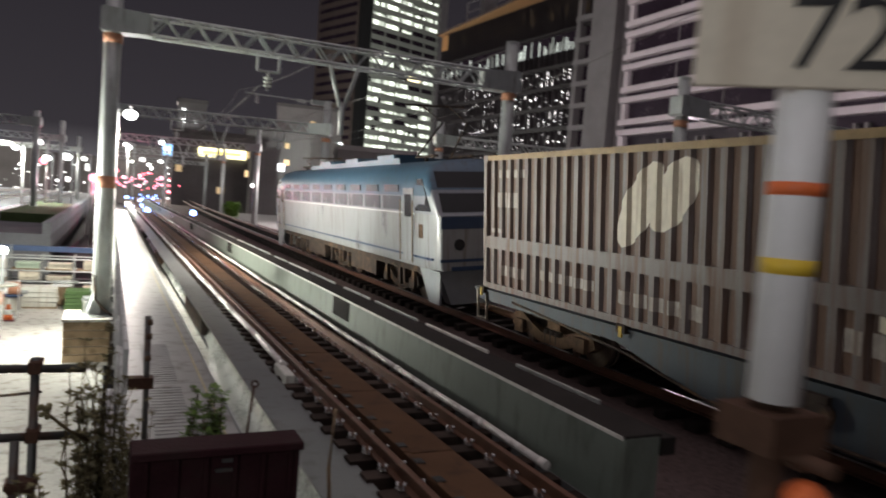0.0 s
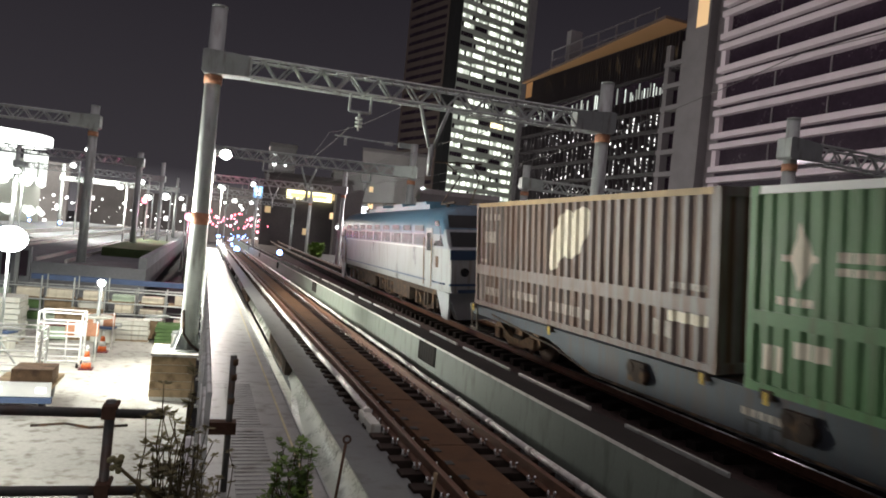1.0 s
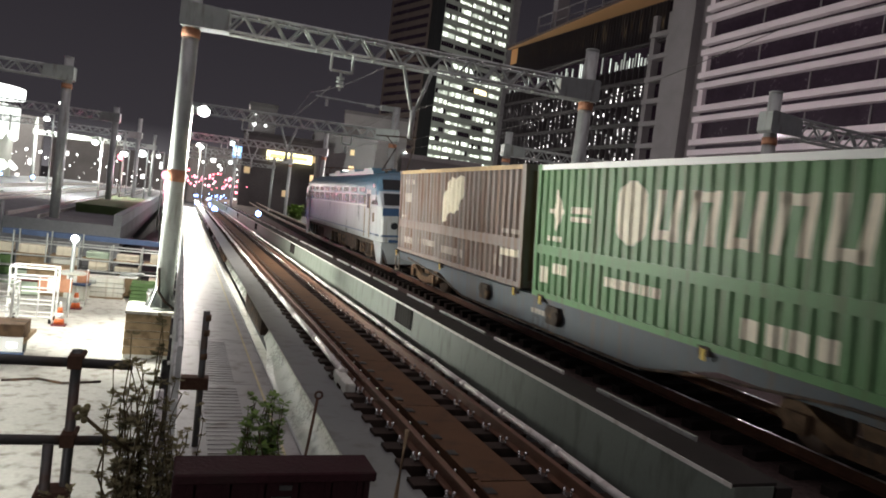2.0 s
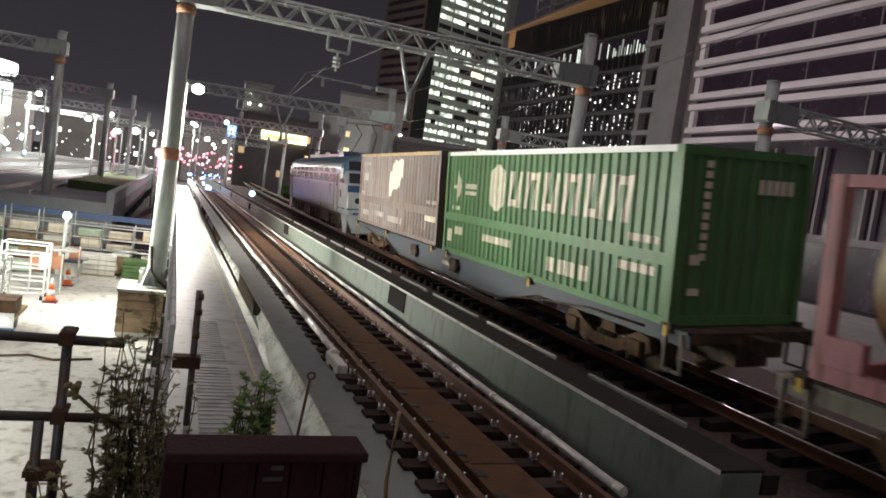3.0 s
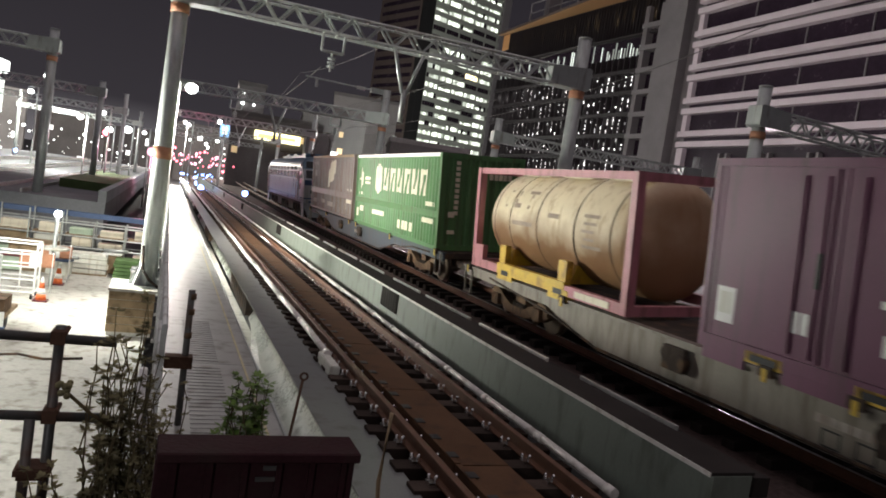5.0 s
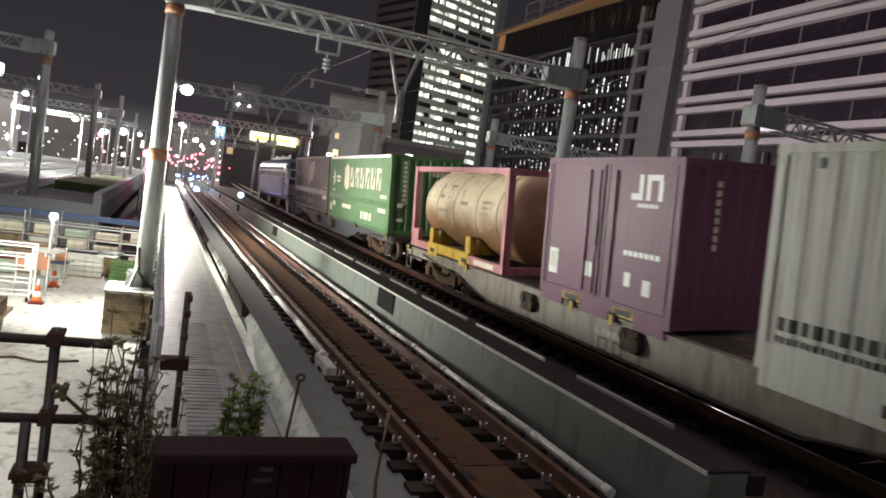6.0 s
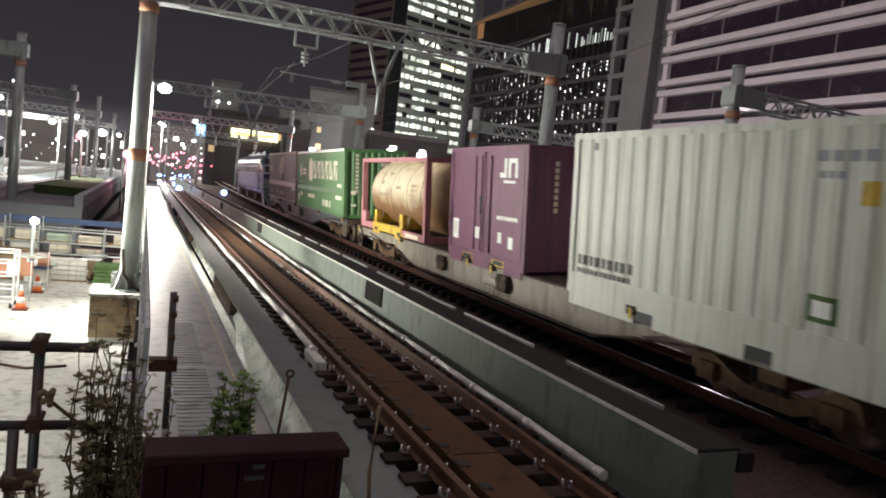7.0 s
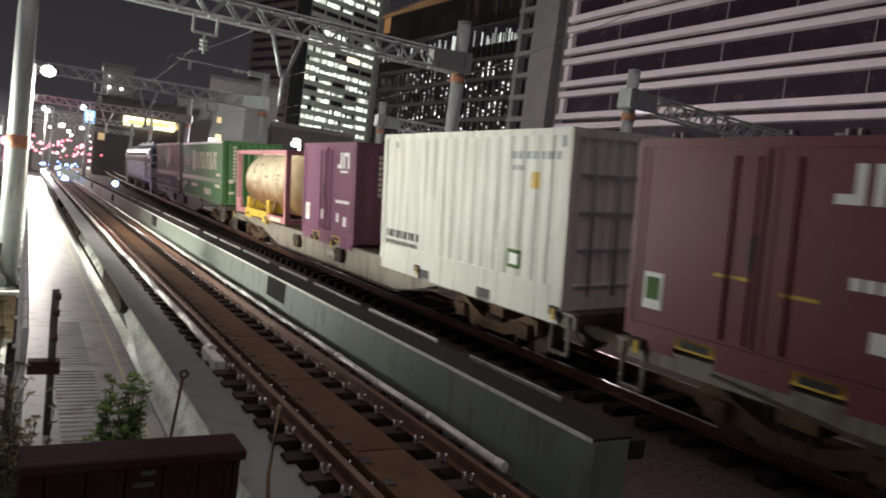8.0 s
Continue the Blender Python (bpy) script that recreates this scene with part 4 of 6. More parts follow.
def small_container(s, material, label, marks_at, sticker):
    """A 12 ft railway container with two doors on its side."""
    root = rolling("railway_container", s, 1.0, label, "container", "freight containers")
    L, W, H = 3.72, 2.45, 2.5
    h, w = L / 2, W / 2
    bm = fresh()
    bx(bm, -w + 0.03, w - 0.03, -h + 0.03, h - 0.03, 0.1, H - 0.02)
    part("body", bm, material, root)
    for sx in (-1, 1):
        for sy in (-1, 1):
            part("corner_post", bx(fresh(), sx * (w - 0.05) - 0.05, sx * (w - 0.05) + 0.05, sy * (h - 0.05) - 0.05, sy * (h - 0.05) + 0.05, 0.02, H), material, root)
    for z0, z1 in ((H - 0.1, H), (0.04, 0.2)):
        for e in (-1, 1):
            part("frame_rail", bx(fresh(), e * (w - 0.03) - 0.03, e * (w - 0.03) + 0.03, -h + 0.1, h - 0.1, z0, z1), material, root)
            part("frame_rail", bx(fresh(), -w + 0.1, w - 0.1, e * (h - 0.03) - 0.03, e * (h - 0.03) + 0.03, z0, z1), material, root)
    ends = corrugation(-w + 0.12, w - 0.12, 7, 0.03)
    for sy in (-1, 1):
        part("end_panel", sheet(fresh(), ends, 0.2, H - 0.1, lambda u, d, z: (u, sy * (h + 0.004 - d), z)), (material, material), root)
    for u0, u1 in ((-h + 0.12, -0.02), (0.02, h - 0.12)):
        bm = fresh()
        bx(bm, -w + 0.012, -w + 0.034, u0, u1, 0.22, H - 0.12)
        door = part("door", bm, material, root)
        for u in (u0 + 0.05, u1 - 0.05):
            bm = fresh()
            bx(bm, -w, -w + 0.014, u - 0.03, u + 0.03, 0.22, H - 0.12)
            part("door_edge", bm, material, door)
    bm = fresh()
    for u in (-0.32, 0.12, 0.42):
        cyl(bm, (-w - 0.012, u, 0.25), (-w - 0.012, u, H - 0.2), 0.016, 8)
    part("lock_bar", bm, material, root)
    bm = fresh()
    bx(bm, -w - 0.03, -w + 0.0, 0.10, 0.15, 1.05, 1.45)
    part("handle", bm, black_paint, root, "dark door handle")
    for y0, y1 in ((-h + 0.1, -1.04), (-0.46, 0.46), (1.04, h - 0.1)):
        part("side_skirt", bx(fresh(), -w - 0.002, -w + 0.022, y0, y1, -0.12, 0.042), material, root)
    for u in (-0.75, 0.75):
        bm = fresh()
        bx(bm, -w + 0.0, -w + 0.08, u - 0.28, u + 0.28, 0.0, 0.14)
        part("fork_pocket", bm, yellow_paint, root, "yellow-edged fork pocket")
        bm = fresh()
        bx(bm, -w - 0.005, -w + 0.06, u - 0.2, u + 0.2, 0.03, 0.11)
        part("fork_hole", bm, black_paint, root)
    for u0, u1, z0, z1, n, mt in marks_at:
        bm = fresh()
        k = (u1 - u0) / n
        for i in range(n):
            bx(bm, -w + 0.005, -w + 0.0105, u0 + i * k, u0 + (i + 0.75) * k, z0, z1)
        part("lettering", bm, mt, root)
    bm = fresh()
    bx(bm, -w + 0.004, -w + 0.0105, -0.98, -0.70, 1.85, 1.95)
    bx(bm, -w + 0.004, -w + 0.0105, -0.98, -0.88, 1.95, 2.24)
    bx(bm, -w + 0.004, -w + 0.0105, -1.16, -1.06, 1.85, 2.24)
    bx(bm, -w + 0.004, -w + 0.0105, -1.42, -1.16, 2.15, 2.24)
    bx(bm, -w + 0.004, -w + 0.0105, -1.44, -1.34, 1.85, 2.15)
    part("logo", bm, white_paint, root, "white angular block logo")
    bm = fresh()
    bx(bm, -w + 0.004, -w + 0.011, h - 0.56, h - 0.26, 0.40, 0.86)
    st = part("sticker", bm, white_paint, root, "pale sticker")
    bm = fresh()
    bx(bm, -w + 0.001, -w + 0.006, h - 0.52, h - 0.30, 0.52, 0.80)
    part("sticker_patch", bm, sticker, st)
    bm = fresh()
    for i in range(8):
        bx(bm, -0.62, -0.54, -h - 0.008, -h - 0.001, 1.2 + i * 0.13, 1.29 + i * 0.13)
    part("end_lettering", bm, cream_paint, root)
    return root


small_container(-18.83, purple_paint, "faded purple railway container with a white block logo", [(-1.35, -0.85, 1.74, 1.80, 5, white_paint), (-1.5, -0.6, 0.98, 1.06, 7, white_paint), (-0.85, -0.65, 0.5, 0.72, 1, white_paint), (-1.35, -1.1, 0.42, 0.66, 1, white_paint), (0.2, 0.45, 0.5, 0.75, 2, white_paint)], white_box)
small_container(-31.55, red_paint, "dull red railway container with a green and white sticker", [(-1.6, -0.9, 1.05, 1.17, 5, white_paint), (0.05, 0.75, 0.95, 0.99, 1, yellow_paint), (-0.65, -0.1, 0.86, 0.9, 1, yellow_paint), (-1.4, -1.1, 0.5, 0.7, 1, white_paint)], net_m)
small_container(-35.7, red_paint, "dull red railway container", [(-1.6, -0.9, 1.05, 1.17, 5, white_paint)], net_m)

# white container
c4, p4, t4, e4, b4 = container("freight_container", -25.35, 6.15, 2.66, white_box, 17, "dirty white ribbed freight container with dark lettering bars", 0.02, W=2.48, rail_h=0.34)
marks(c4, p4, t4, [(1.40, 2.88, 0.50, 0.66, 9), (1.45, 2.88, 0.36, 0.44, 16)], black_paint)
marks(c4, p4, t4, [(-2.85, -1.55, 2.2, 2.32, 7), (-1.95, -1.6, 2.02, 2.1, 3)], loco_skirt)
bm = fresh()
decal(bm, p4, -2.35, -2.15, bar(1.75, 2.0), t4)
part("yellow_label", bm, yellow_paint, c4, "small yellow label")
bm = fresh()
decal(bm, p4, -2.0, -1.62, bar(0.46, 0.76), t4, 0.003)
sq = part("green_label", bm, net_m, c4, "green square label")
bm = fresh()
decal(bm, p4, -1.94, -1.68, bar(0.52, 0.70), t4, 0.006)
part("label_patch", bm, white_paint, sq)
for y0, y1 in ((-3.0, -1.26), (-0.84, 0.84), (1.26, 3.0)):
    part("side_skirt", bx(fresh(), -1.243, -1.215, y0, y1, -0.2, 0.0), white_box, c4)
for u in (1.05, -1.05):
    bm = fresh()
    bx(bm, -1.238, -1.205, u - 0.2, u + 0.2, -0.16, 0.0)
    part("fork_pocket", bm, black_paint, c4, "dark fork pocket")
bm = fresh()
bx(bm, -1.243, -1.21, 2.45, 2.52, 2.38, 2.5)
bx(bm, -1.243, -1.21, -2.95, -2.86, 2.38, 2.55)
part("vent", bm, loco_skirt, c4)
bm = fresh()
for z in (0.3, 0.85, 1.4, 1.95):
    bx(bm, -1.0, 1.0, -3.075, -3.05, z, z + 0.06)
for x in (-0.75, -0.25, 0.25, 0.75):
    cyl(bm, (x, -3.08, 0.2), (x, -3.08, 2.5), 0.02, 8)
part("door_gear", bm, loco_skirt, c4)


def bogie(parent, y, material=None):
    """A two-axle bogie with side frames, springs and wheels."""
    material = material or bogie_m
    bm = fresh()
    for sx in (-1, 1):
        x = sx * 0.86
        prism(bm, [(-1.3, 0.40), (-1.22, 0.62), (-0.95, 0.66), (-0.62, 0.50), (-0.3, 0.38), (0.3, 0.38), (0.62, 0.50), (0.95, 0.66), (1.22, 0.62), (1.3, 0.40), (1.1, 0.28), (0.72, 0.32), (0.4, 0.2), (-0.4, 0.2), (-0.72, 0.32), (-1.1, 0.28)],
              lambda q, k: (x - 0.07 + 0.14 * k, y + q[0], q[1]))
    bx(bm, -0.85, 0.85, y - 0.2, y + 0.2, 0.42, 0.62)
    b = part("bogie", bm, material, parent, "dusty cast bogie frame")
    for sy in (-0.95, 0.95):
        bm = fresh()
        for sx in (-1, 1):
            x = sx * 0.56
            cyl(bm, (x - 0.065, y + sy, 0.405), (x + 0.065, y + sy, 0.405), 0.405, 28)
            cyl(bm, (x - sx * 0.065, y + sy, 0.405), (x - sx * 0.09, y + sy, 0.405), 0.43, 28)
            cyl(bm, (x, y + sy, 0.405), (x + sx * 0.40, y + sy, 0.405), 0.11, 14)
        cyl(bm, (-0.56, y + sy, 0.405), (0.56, y + sy, 0.405), 0.075, 12)
        part("wheelset", bm, wheel_m, b, "worn steel wheelset")
    for sx in (-1, 1):
        for e in (-0.17, 0.0, 0.17):
            part("spring", cyl(fresh(), (sx * 0.86, y + e, 0.24), (sx * 0.86, y + e, 0.46), 0.075, 10), dark_frame, b)
        for e in (-0.62, 0.62):
            part("brake_block", bx(fresh(), sx * 0.8 - 0.05, sx * 0.8 + 0.05, y + e - 0.05, y + e + 0.05, 0.12, 0.48), dark_frame, b)
        for e in (-0.95, 0.95):
            part("axle_box", bx(fresh(), sx * 0.95 - 0.06, sx * 0.95 + 0.06, y + e - 0.15, y + e + 0.15, 0.28, 0.52), material, b)
    return b


def wagon(s, length, sill, label, belly):
    """A flat container wagon with fish-bellied side sills."""
    root = rolling("container_wagon", s, 0.0, label, "freight wagon", "container wagons")
    h = length / 2
    for sx in (-1, 1):
        bm = fresh()
        x = sx * 1.13
        prism(bm, [(-h, 0.97), (h, 0.97), (h, 0.74), (belly + 1.75, 0.72), (belly, 0.30), (-belly, 0.30), (-belly - 1.75, 0.72), (-h, 0.74)], lambda q, k: (x - 0.03 + 0.06 * k, q[0], q[1]))
        prism(bm, [(-h, 0.97), (h, 0.97), (h, 0.93), (-h, 0.93)], lambda q, k: (x - 0.07 + 0.14 * k, q[0], q[1]))
        part("side_sill", bm, sill, root)
    bm = fresh()
    bx(bm, -1.09, 1.09, -h, h, 0.80, 0.96)
    bx(bm, -0.3, 0.3, -h, h, 0.45, 0.8)
    part("deck", bm, dark_frame, root)
    for sy in (-1, 1):
        bogie(root, sy * (h - 2.4))
        bm = fresh()
        bx(bm, -0.12, 0.12, sy * h, sy * (h + 0.42), 0.70, 0.92) if sy > 0 else bx(bm, -0.12, 0.12, sy * (h + 0.42), sy * h, 0.70, 0.92)
        part("coupler", bm, dark_frame, root)
        for sx in (-1, 1):
            bm = fresh()
            x = sx * 1.18
            for e in (0.12, 0.48):
                bx(bm, x - 0.02, x + 0.02, sy * (h - e) - 0.02, sy * (h - e) + 0.02, 0.35, 0.95)
            bx(bm, x - 0.03, x + 0.03, sy * (h - 0.3) - 0.2, sy * (h - 0.3) + 0.2, 0.33, 0.37)
            part("step", bm, grey_sill, root, "pale steel step")
    bm = fresh()
    for sx in (-1, 1):
        for u in (-h + 0.4, -h / 2 - 0.3, -0.6, 0.6, h / 2 + 0.3, h - 0.4):
            lock = part("twist_lock", bx(fresh(), sx * 1.2 - 0.06, sx * 1.2 + 0.06, u - 0.1, u + 0.1, 0.9, 1.03), dark_frame, root)
            part("lock_handle", bx(fresh(), sx * 1.255 - 0.012, sx * 1.255 + 0.012, u - 0.035, u + 0.035, 0.84, 1.0), yellow_paint, lock, "yellow lock handle")
    bm.free()
    bm = fresh()
    for u in (-1.1, 2.2):
        bx(bm, -1.26, -1.18, u - 0.22, u + 0.22, 0.52, 0.86)
        cyl(bm, (-1.30, u - 0.15, 0.66), (-1.18, u - 0.15, 0.66), 0.13, 12)
        cyl(bm, (-1.28, u + 0.15, 0.75), (-1.18, u + 0.15, 0.75), 0.09, 12)
    tube(bm, [(-1.185, -h + 1.0, 0.86), (-1.185, -h + 2.5, 0.84), (-1.185, -belly - 1.5, 0.6), (-1.185, -belly, 0.34), (-1.185, belly, 0.34), (-1.185, belly + 1.5, 0.6), (-1.185, h - 1.5, 0.85)], 0.022, 6)
    part("brake_gear", bm, dark_frame, root)
    bm = fresh()
    for i in range(7):
        bx(bm, -1.166, -1.159, -0.2 - 0.15 * i, -0.09 - 0.15 * i, 0.60, 0.70)
    part("lettering", bm, faded_white, root, "pale lettering bars on the sill")
    for u in (-0.30, -0.72):
        bm = fresh()
        for y0, y1, z0, z1 in ((-0.12, 0.12, 0.36, 0.38), (-0.12, 0.12, 0.54, 0.56), (-0.12, -0.10, 0.38, 0.54), (0.10, 0.12, 0.38, 0.54)):
            bx(bm, -1.168, -1.158, u + y0, u + y1, z0, z1)
        part("card_frame", bm, black_paint, root, "dark card frame on the sill")
    return root


wagon(2.75, 20.0, blue_sill, "blue-grey flat container wagon with dark bogies", 3.75)
wagon(-18.75, 19.9, grey_sill, "dusty grey flat container wagon with dark bogies", 4.2)
wagon(-39.5, 19.9, grey_sill, "dusty grey flat container wagon", 4.2)

# ---- electric locomotive ----
lo = rolling("electric_locomotive", 23.3, 0.0, "blue and pale grey electric locomotive with a raked cab", "locomotive")
LH = 9.1


def loco_section(y):
    """Half section (x, z) of the body at y, the cab ends raked."""
    e = LH - abs(y)
    top = 3.62 if e > 1.05 else 2.28 + (3.62 - 2.28) * min(1, max(0, (e - 0.12) / 0.93)) ** 0.8
    w = 1.40 * (0.90 + 0.10 * min(1, e / 0.7) ** 0.5)
    return [(w * a, min(z, top)) for a, z in ((0.97, 1.02), (1, 1.12), (1, 1.32), (1, 1.40), (1, 2.22), (1, 2.3), (1, 2.72), (0.985, 2.95), (0.93, 3.2), (0.80, 3.42), (0.45, 3.58), (0, 3.62))]


stations = [-LH, -LH + 0.06, -LH + 0.2, -LH + 0.45, -LH + 0.75, -LH + 1.06, -LH + 1.6, -6, -3, 0, 3, 6, LH - 1.6, LH - 1.06, LH - 0.75, LH - 0.45, LH - 0.2, LH - 0.06, LH]
bm = fresh()
rings = []
for y in stations:
    sec = loco_section(y)
    pts = [(-a, z) for a, z in sec] + [(a, z) for a, z in reversed(sec[:-1])]
    rings.append([bm.verts.new((a, y, z)) for a, z in pts])
n = len(rings[0])
for a, b in zip(rings, rings[1:]):
    for i in range(n - 1):
        f = bm.faces.new((a[i], a[i + 1], b[i + 1], b[i]))
        zc = sum(v.co.z for v in f.verts) / 4
        f.smooth = True
        f.material_index = 0 if zc < 2.26 else 1 if zc > 2.74 else 2
for r in (rings[0], rings[-1]):
    bm.faces.new(r)
bmesh.ops.remove_doubles(bm, verts=bm.verts, dist=0.0005)
body = part("body", bm, (loco_white, loco_blue, loco_mid), lo, "pale grey lower body under a blue roof side")
bm = fresh()
bx(bm, -1.408, 1.408, -LH + 0.3, LH - 0.3, 1.24, 1.29)
part("waist_line", bm, loco_navy, lo, "thin dark line along the body")
bm = fresh()
bx(bm, -1.407, 1.407, -LH + 1.35, LH - 1.35, 2.27, 2.30)
part("trim_strip", bm, white_paint, lo, "bright trim strip")
for y in [-6.2 + i * 1.55 for i in range(9)]:
    bm = fresh()
    bx(bm, -1.412, -1.39, y - 0.66, y + 0.66, 2.35, 2.70)
    w = part("side_window", bm, loco_pane, body, "grey louvred side window")
    bm = fresh()
    bx(bm, -1.42, -1.40, y - 0.5, y + 0.5, 2.80, 2.98)
    part("roof_grille", bm, loco_pane, body, "dark roof-side grille")
for sy in (-1, 1):
    yd = sy * (LH - 1.75)
    bm = fresh()
    bx(bm, -1.415, -1.39, yd - 0.33, yd + 0.33, 1.12, 2.9)
    part("cab_door", bx(fresh(), 1.39, 1.415, yd - 0.33, yd + 0.33, 1.12, 2.9), loco_white, body, "pale cab door")
    dr = part("cab_door", bm, loco_white, body, "pale cab door")
    bm = fresh()
    bx(bm, -1.42, -1.41, yd - 0.22, yd + 0.22, 2.2, 2.75)
    part("door_window", bm, dark_glass, dr)
    for e in (-0.4, 0.4):
        part("grab_rail", cyl(fresh(), (-1.46, yd + e, 1.1), (-1.46, yd + e, 2.6), 0.016, 8), wood_m, body, "yellowish grab rail")
    bm = fresh()
    bx(bm, -1.41, -1.385, sy * (LH - 0.95) - 0.13, sy * (LH - 0.95) + 0.13, 1.72, 2.05)
    part("side_vent", bm, bogie_m, body, "small brown vent")
    for sx in (-1, 1):
        bm = fresh()
        prism(bm, [(LH - 1.30, 2.36), (LH - 0.42, 2.36), (LH - 0.72, 2.85), (LH - 1.02, 3.12), (LH - 1.30, 3.12)], lambda q, k: (sx * (1.405 - 0.03 * k - (0.10 * (q[1] - 2.7) if q[1] > 2.7 else 0)), sy * q[0], q[1]))
        part("cab_side_window", bm, dark_glass, body, "dark cab side window")
    # windscreen and blue band on the raked end
    bm = fresh()
    yb, yt = sy * (LH - 0.14), sy * (LH - 0.80)
    q = [bm.verts.new(c) for c in ((-1.22, yb + sy * 0.03, 2.36), (1.22, yb + sy * 0.03, 2.36), (1.16, yt + sy * 0.05, 3.30), (-1.16, yt + sy * 0.05, 3.30))]
    bm.faces.new(q)
    bmesh.ops.solidify(bm, geom=bm.faces[:], thickness=0.02)
    ws_ = part("windscreen", bm, dark_glass, body, "dark raked windscreen")
    bm = fresh()
    bx(bm, -0.05, 0.05, min(yb, yb - sy * 0.05), max(yb, yb - sy * 0.05) + 0.02, 2.36, 2.5)
    part("wiper", bm, black_paint, ws_)
    bm = fresh()
    bx(bm, -1.30, 1.30, sy * LH - 0.012, sy * LH + 0.012, 1.98, 2.26)
    part("front_band", bm, loco_navy, body, "navy band under the windscreen")
    bm = fresh()
    bx(bm, -1.32, 1.32, sy * LH - 0.015, sy * LH + 0.015, 1.22, 1.29)
    bx(bm, -1.05, 1.05, sy * (LH + 0.02) - 0.02, sy * (LH + 0.02) + 0.02, 1.02, 1.12)
    part("front_line", bm, loco_navy, body)
    for x in (-0.85, 0.85):
        bm = fresh()
        cyl(bm, (x, sy * LH, 1.62), (x, sy * (LH + 0.03), 1.62), 0.13, 16)
        part("headlight", bm, dark_glass, body, "unlit round headlight")
    bm = fresh()
    prism(bm, [(-1.30, 1.0), (1.30, 1.0), (1.0, 0.22), (-1.0, 0.22)], lambda q, k: (q[0], sy * (LH - 0.10 - 0.35 * k), q[1]))
    for sx in (-1, 1):
        prism(bm, [(sy * (LH - 0.1), 1.0), (sy * (LH - 1.3), 1.0), (sy * (LH - 0.75), 0.22), (sy * (LH - 0.15), 0.22)], lambda q, k: (sx * (1.28 - 0.05 * k), q[0], q[1]))
    part("skirt", bm, loco_skirt, lo, "grey snow-plough skirt")
    bm = fresh()
    bx(bm, -0.14, 0.14, min(sy * LH, sy * (LH + 0.45)), max(sy * LH, sy * (LH + 0.45)), 0.76, 1.0)
    part("coupler", bm, dark_frame, lo)
for y in (-5.6, 0, 5.6):
    bg_ = bogie(lo, y, dark_frame)
    for sx in (-1, 1):
        for e in (-1.45, -0.5, 0.5, 1.45):
            part("sand_pipe", bx(fresh(), sx * 1.12 - 0.04, sx * 1.12 + 0.04, y + e - 0.08, y + e + 0.08, 0.35, 1.05), dark_frame, bg_)
        part("brake_cylinder", bx(fresh(), sx * 1.0 - 0.1, sx * 1.0 + 0.1, y - 0.75, y - 0.2, 0.4, 0.85), dark_frame, bg_)
bm = fresh()
bx(bm, -1.2, 1.2, -LH + 0.5, LH - 0.5, 0.82, 1.04)
bx(bm, -1.1, 1.1, -4.0, -1.6, 0.35, 0.85)
bx(bm, -1.1, 1.1, 1.6, 4.0, 0.35, 0.85)
part("underframe", bm, dark_frame, lo)
bm = fresh()
bx(bm, -0.7, 0.7, -5.0, 5.0, 3.55, 3.72)
for y in (-3.4, 0.0, 3.4):
    bx(bm, -0.55, 0.55, y - 0.7, y + 0.7, 3.72, 3.85)
part("roof_gear", bm, loco_blue, lo)
for sy in (-1, 1):
    y = sy * 6.4
    low, high = (3.98, 4.06) if sy > 0 else (4.55, 5.08)
    panto = part("pantograph", cyl(fresh(), (-0.85, y - sy * 0.5, high + 0.015), (0.85, y - sy * 0.5, high + 0.015), 0.035, 6), dark_frame, lo, "dark folding pantograph")
    for sx in (-0.5, 0.5):
        part("base_rail", cyl(fresh(), (sx, y - 0.7, 3.72), (sx, y + 0.7, 3.72), 0.04, 6), dark_frame, panto)
        part("foot", cyl(fresh(), (sx, y, 3.55), (sx, y, 3.72), 0.06, 8), dark_frame, panto)
        part("arm", tube(fresh(), [(sx, y - sy * 0.6, 3.76), (sx * 0.7, y + sy * 0.7, low), (sx * 0.8, y - sy * 0.5, high)], 0.028, 6), dark_frame, panto)

# ---- office blocks beyond the tracks ----


def facade_panes(bm, x0, x1, z0, z1, y=-0.05):
    v = [bm.verts.new(c) for c in ((x0, y, z0), (x1, y, z0), (x1, y, z1), (x0, y, z1))]
    bm.faces.new(v)


# banded block: local x runs along its front, y into it
bc = thing("office_building", pose(59.3, 73.0, -2.5, 0, 0, -90), "dark office block with pairs of pale horizontal bands", "office building")
bm = fresh()
bx(bm, 0.4, 76, 0.5, 30, 0, 66)
part("glass_wall", bm, facade_dark, bc)
c_mull = mesh_of("mullion", bx(fresh(), 0, 0.12, 0.36, 0.5, 0, 1.99), pier_m)
for k in range(13):
    z = 15.9 + 4.2 * k
    for z0 in (z, z + 1.33):
        bm = fresh()
        bx(bm, 0, 76, -0.35, 0.5, z0 + 0.1, z0 + 0.80)
        part("band", bm, bands_m, bc)
    bm = fresh()
    bx(bm, 0.25, 1.05, -0.1, 0.5, z + 2.21, z + 4.2)
    part("corner_panel", bm, bands_m, bc)
    for i in range(9):
        piece("mullion", c_mull, bc, pose(9 + i * 7.6, 0, z + 2.21))
part("corner_post", bx(fresh(), 0.2, 1.3, -0.2, 0.5, 0, 15.9), bands_m, bc)
low_post = mesh_of("lower_post", bx(fresh(), 0, 0.3, -0.1, 0.5, 6.5, 15.2), pier_m)
for i in range(12):
    for e in (0, 1.1):
        piece("lower_post", low_post, bc, pose(7.5 + i * 6.2 + e, 0, 0))
bm = fresh()
bx(bm, 0.5, 76, -0.3, 0.5, 5.8, 6.5)
part("lower_band", bm, pier_m, bc)

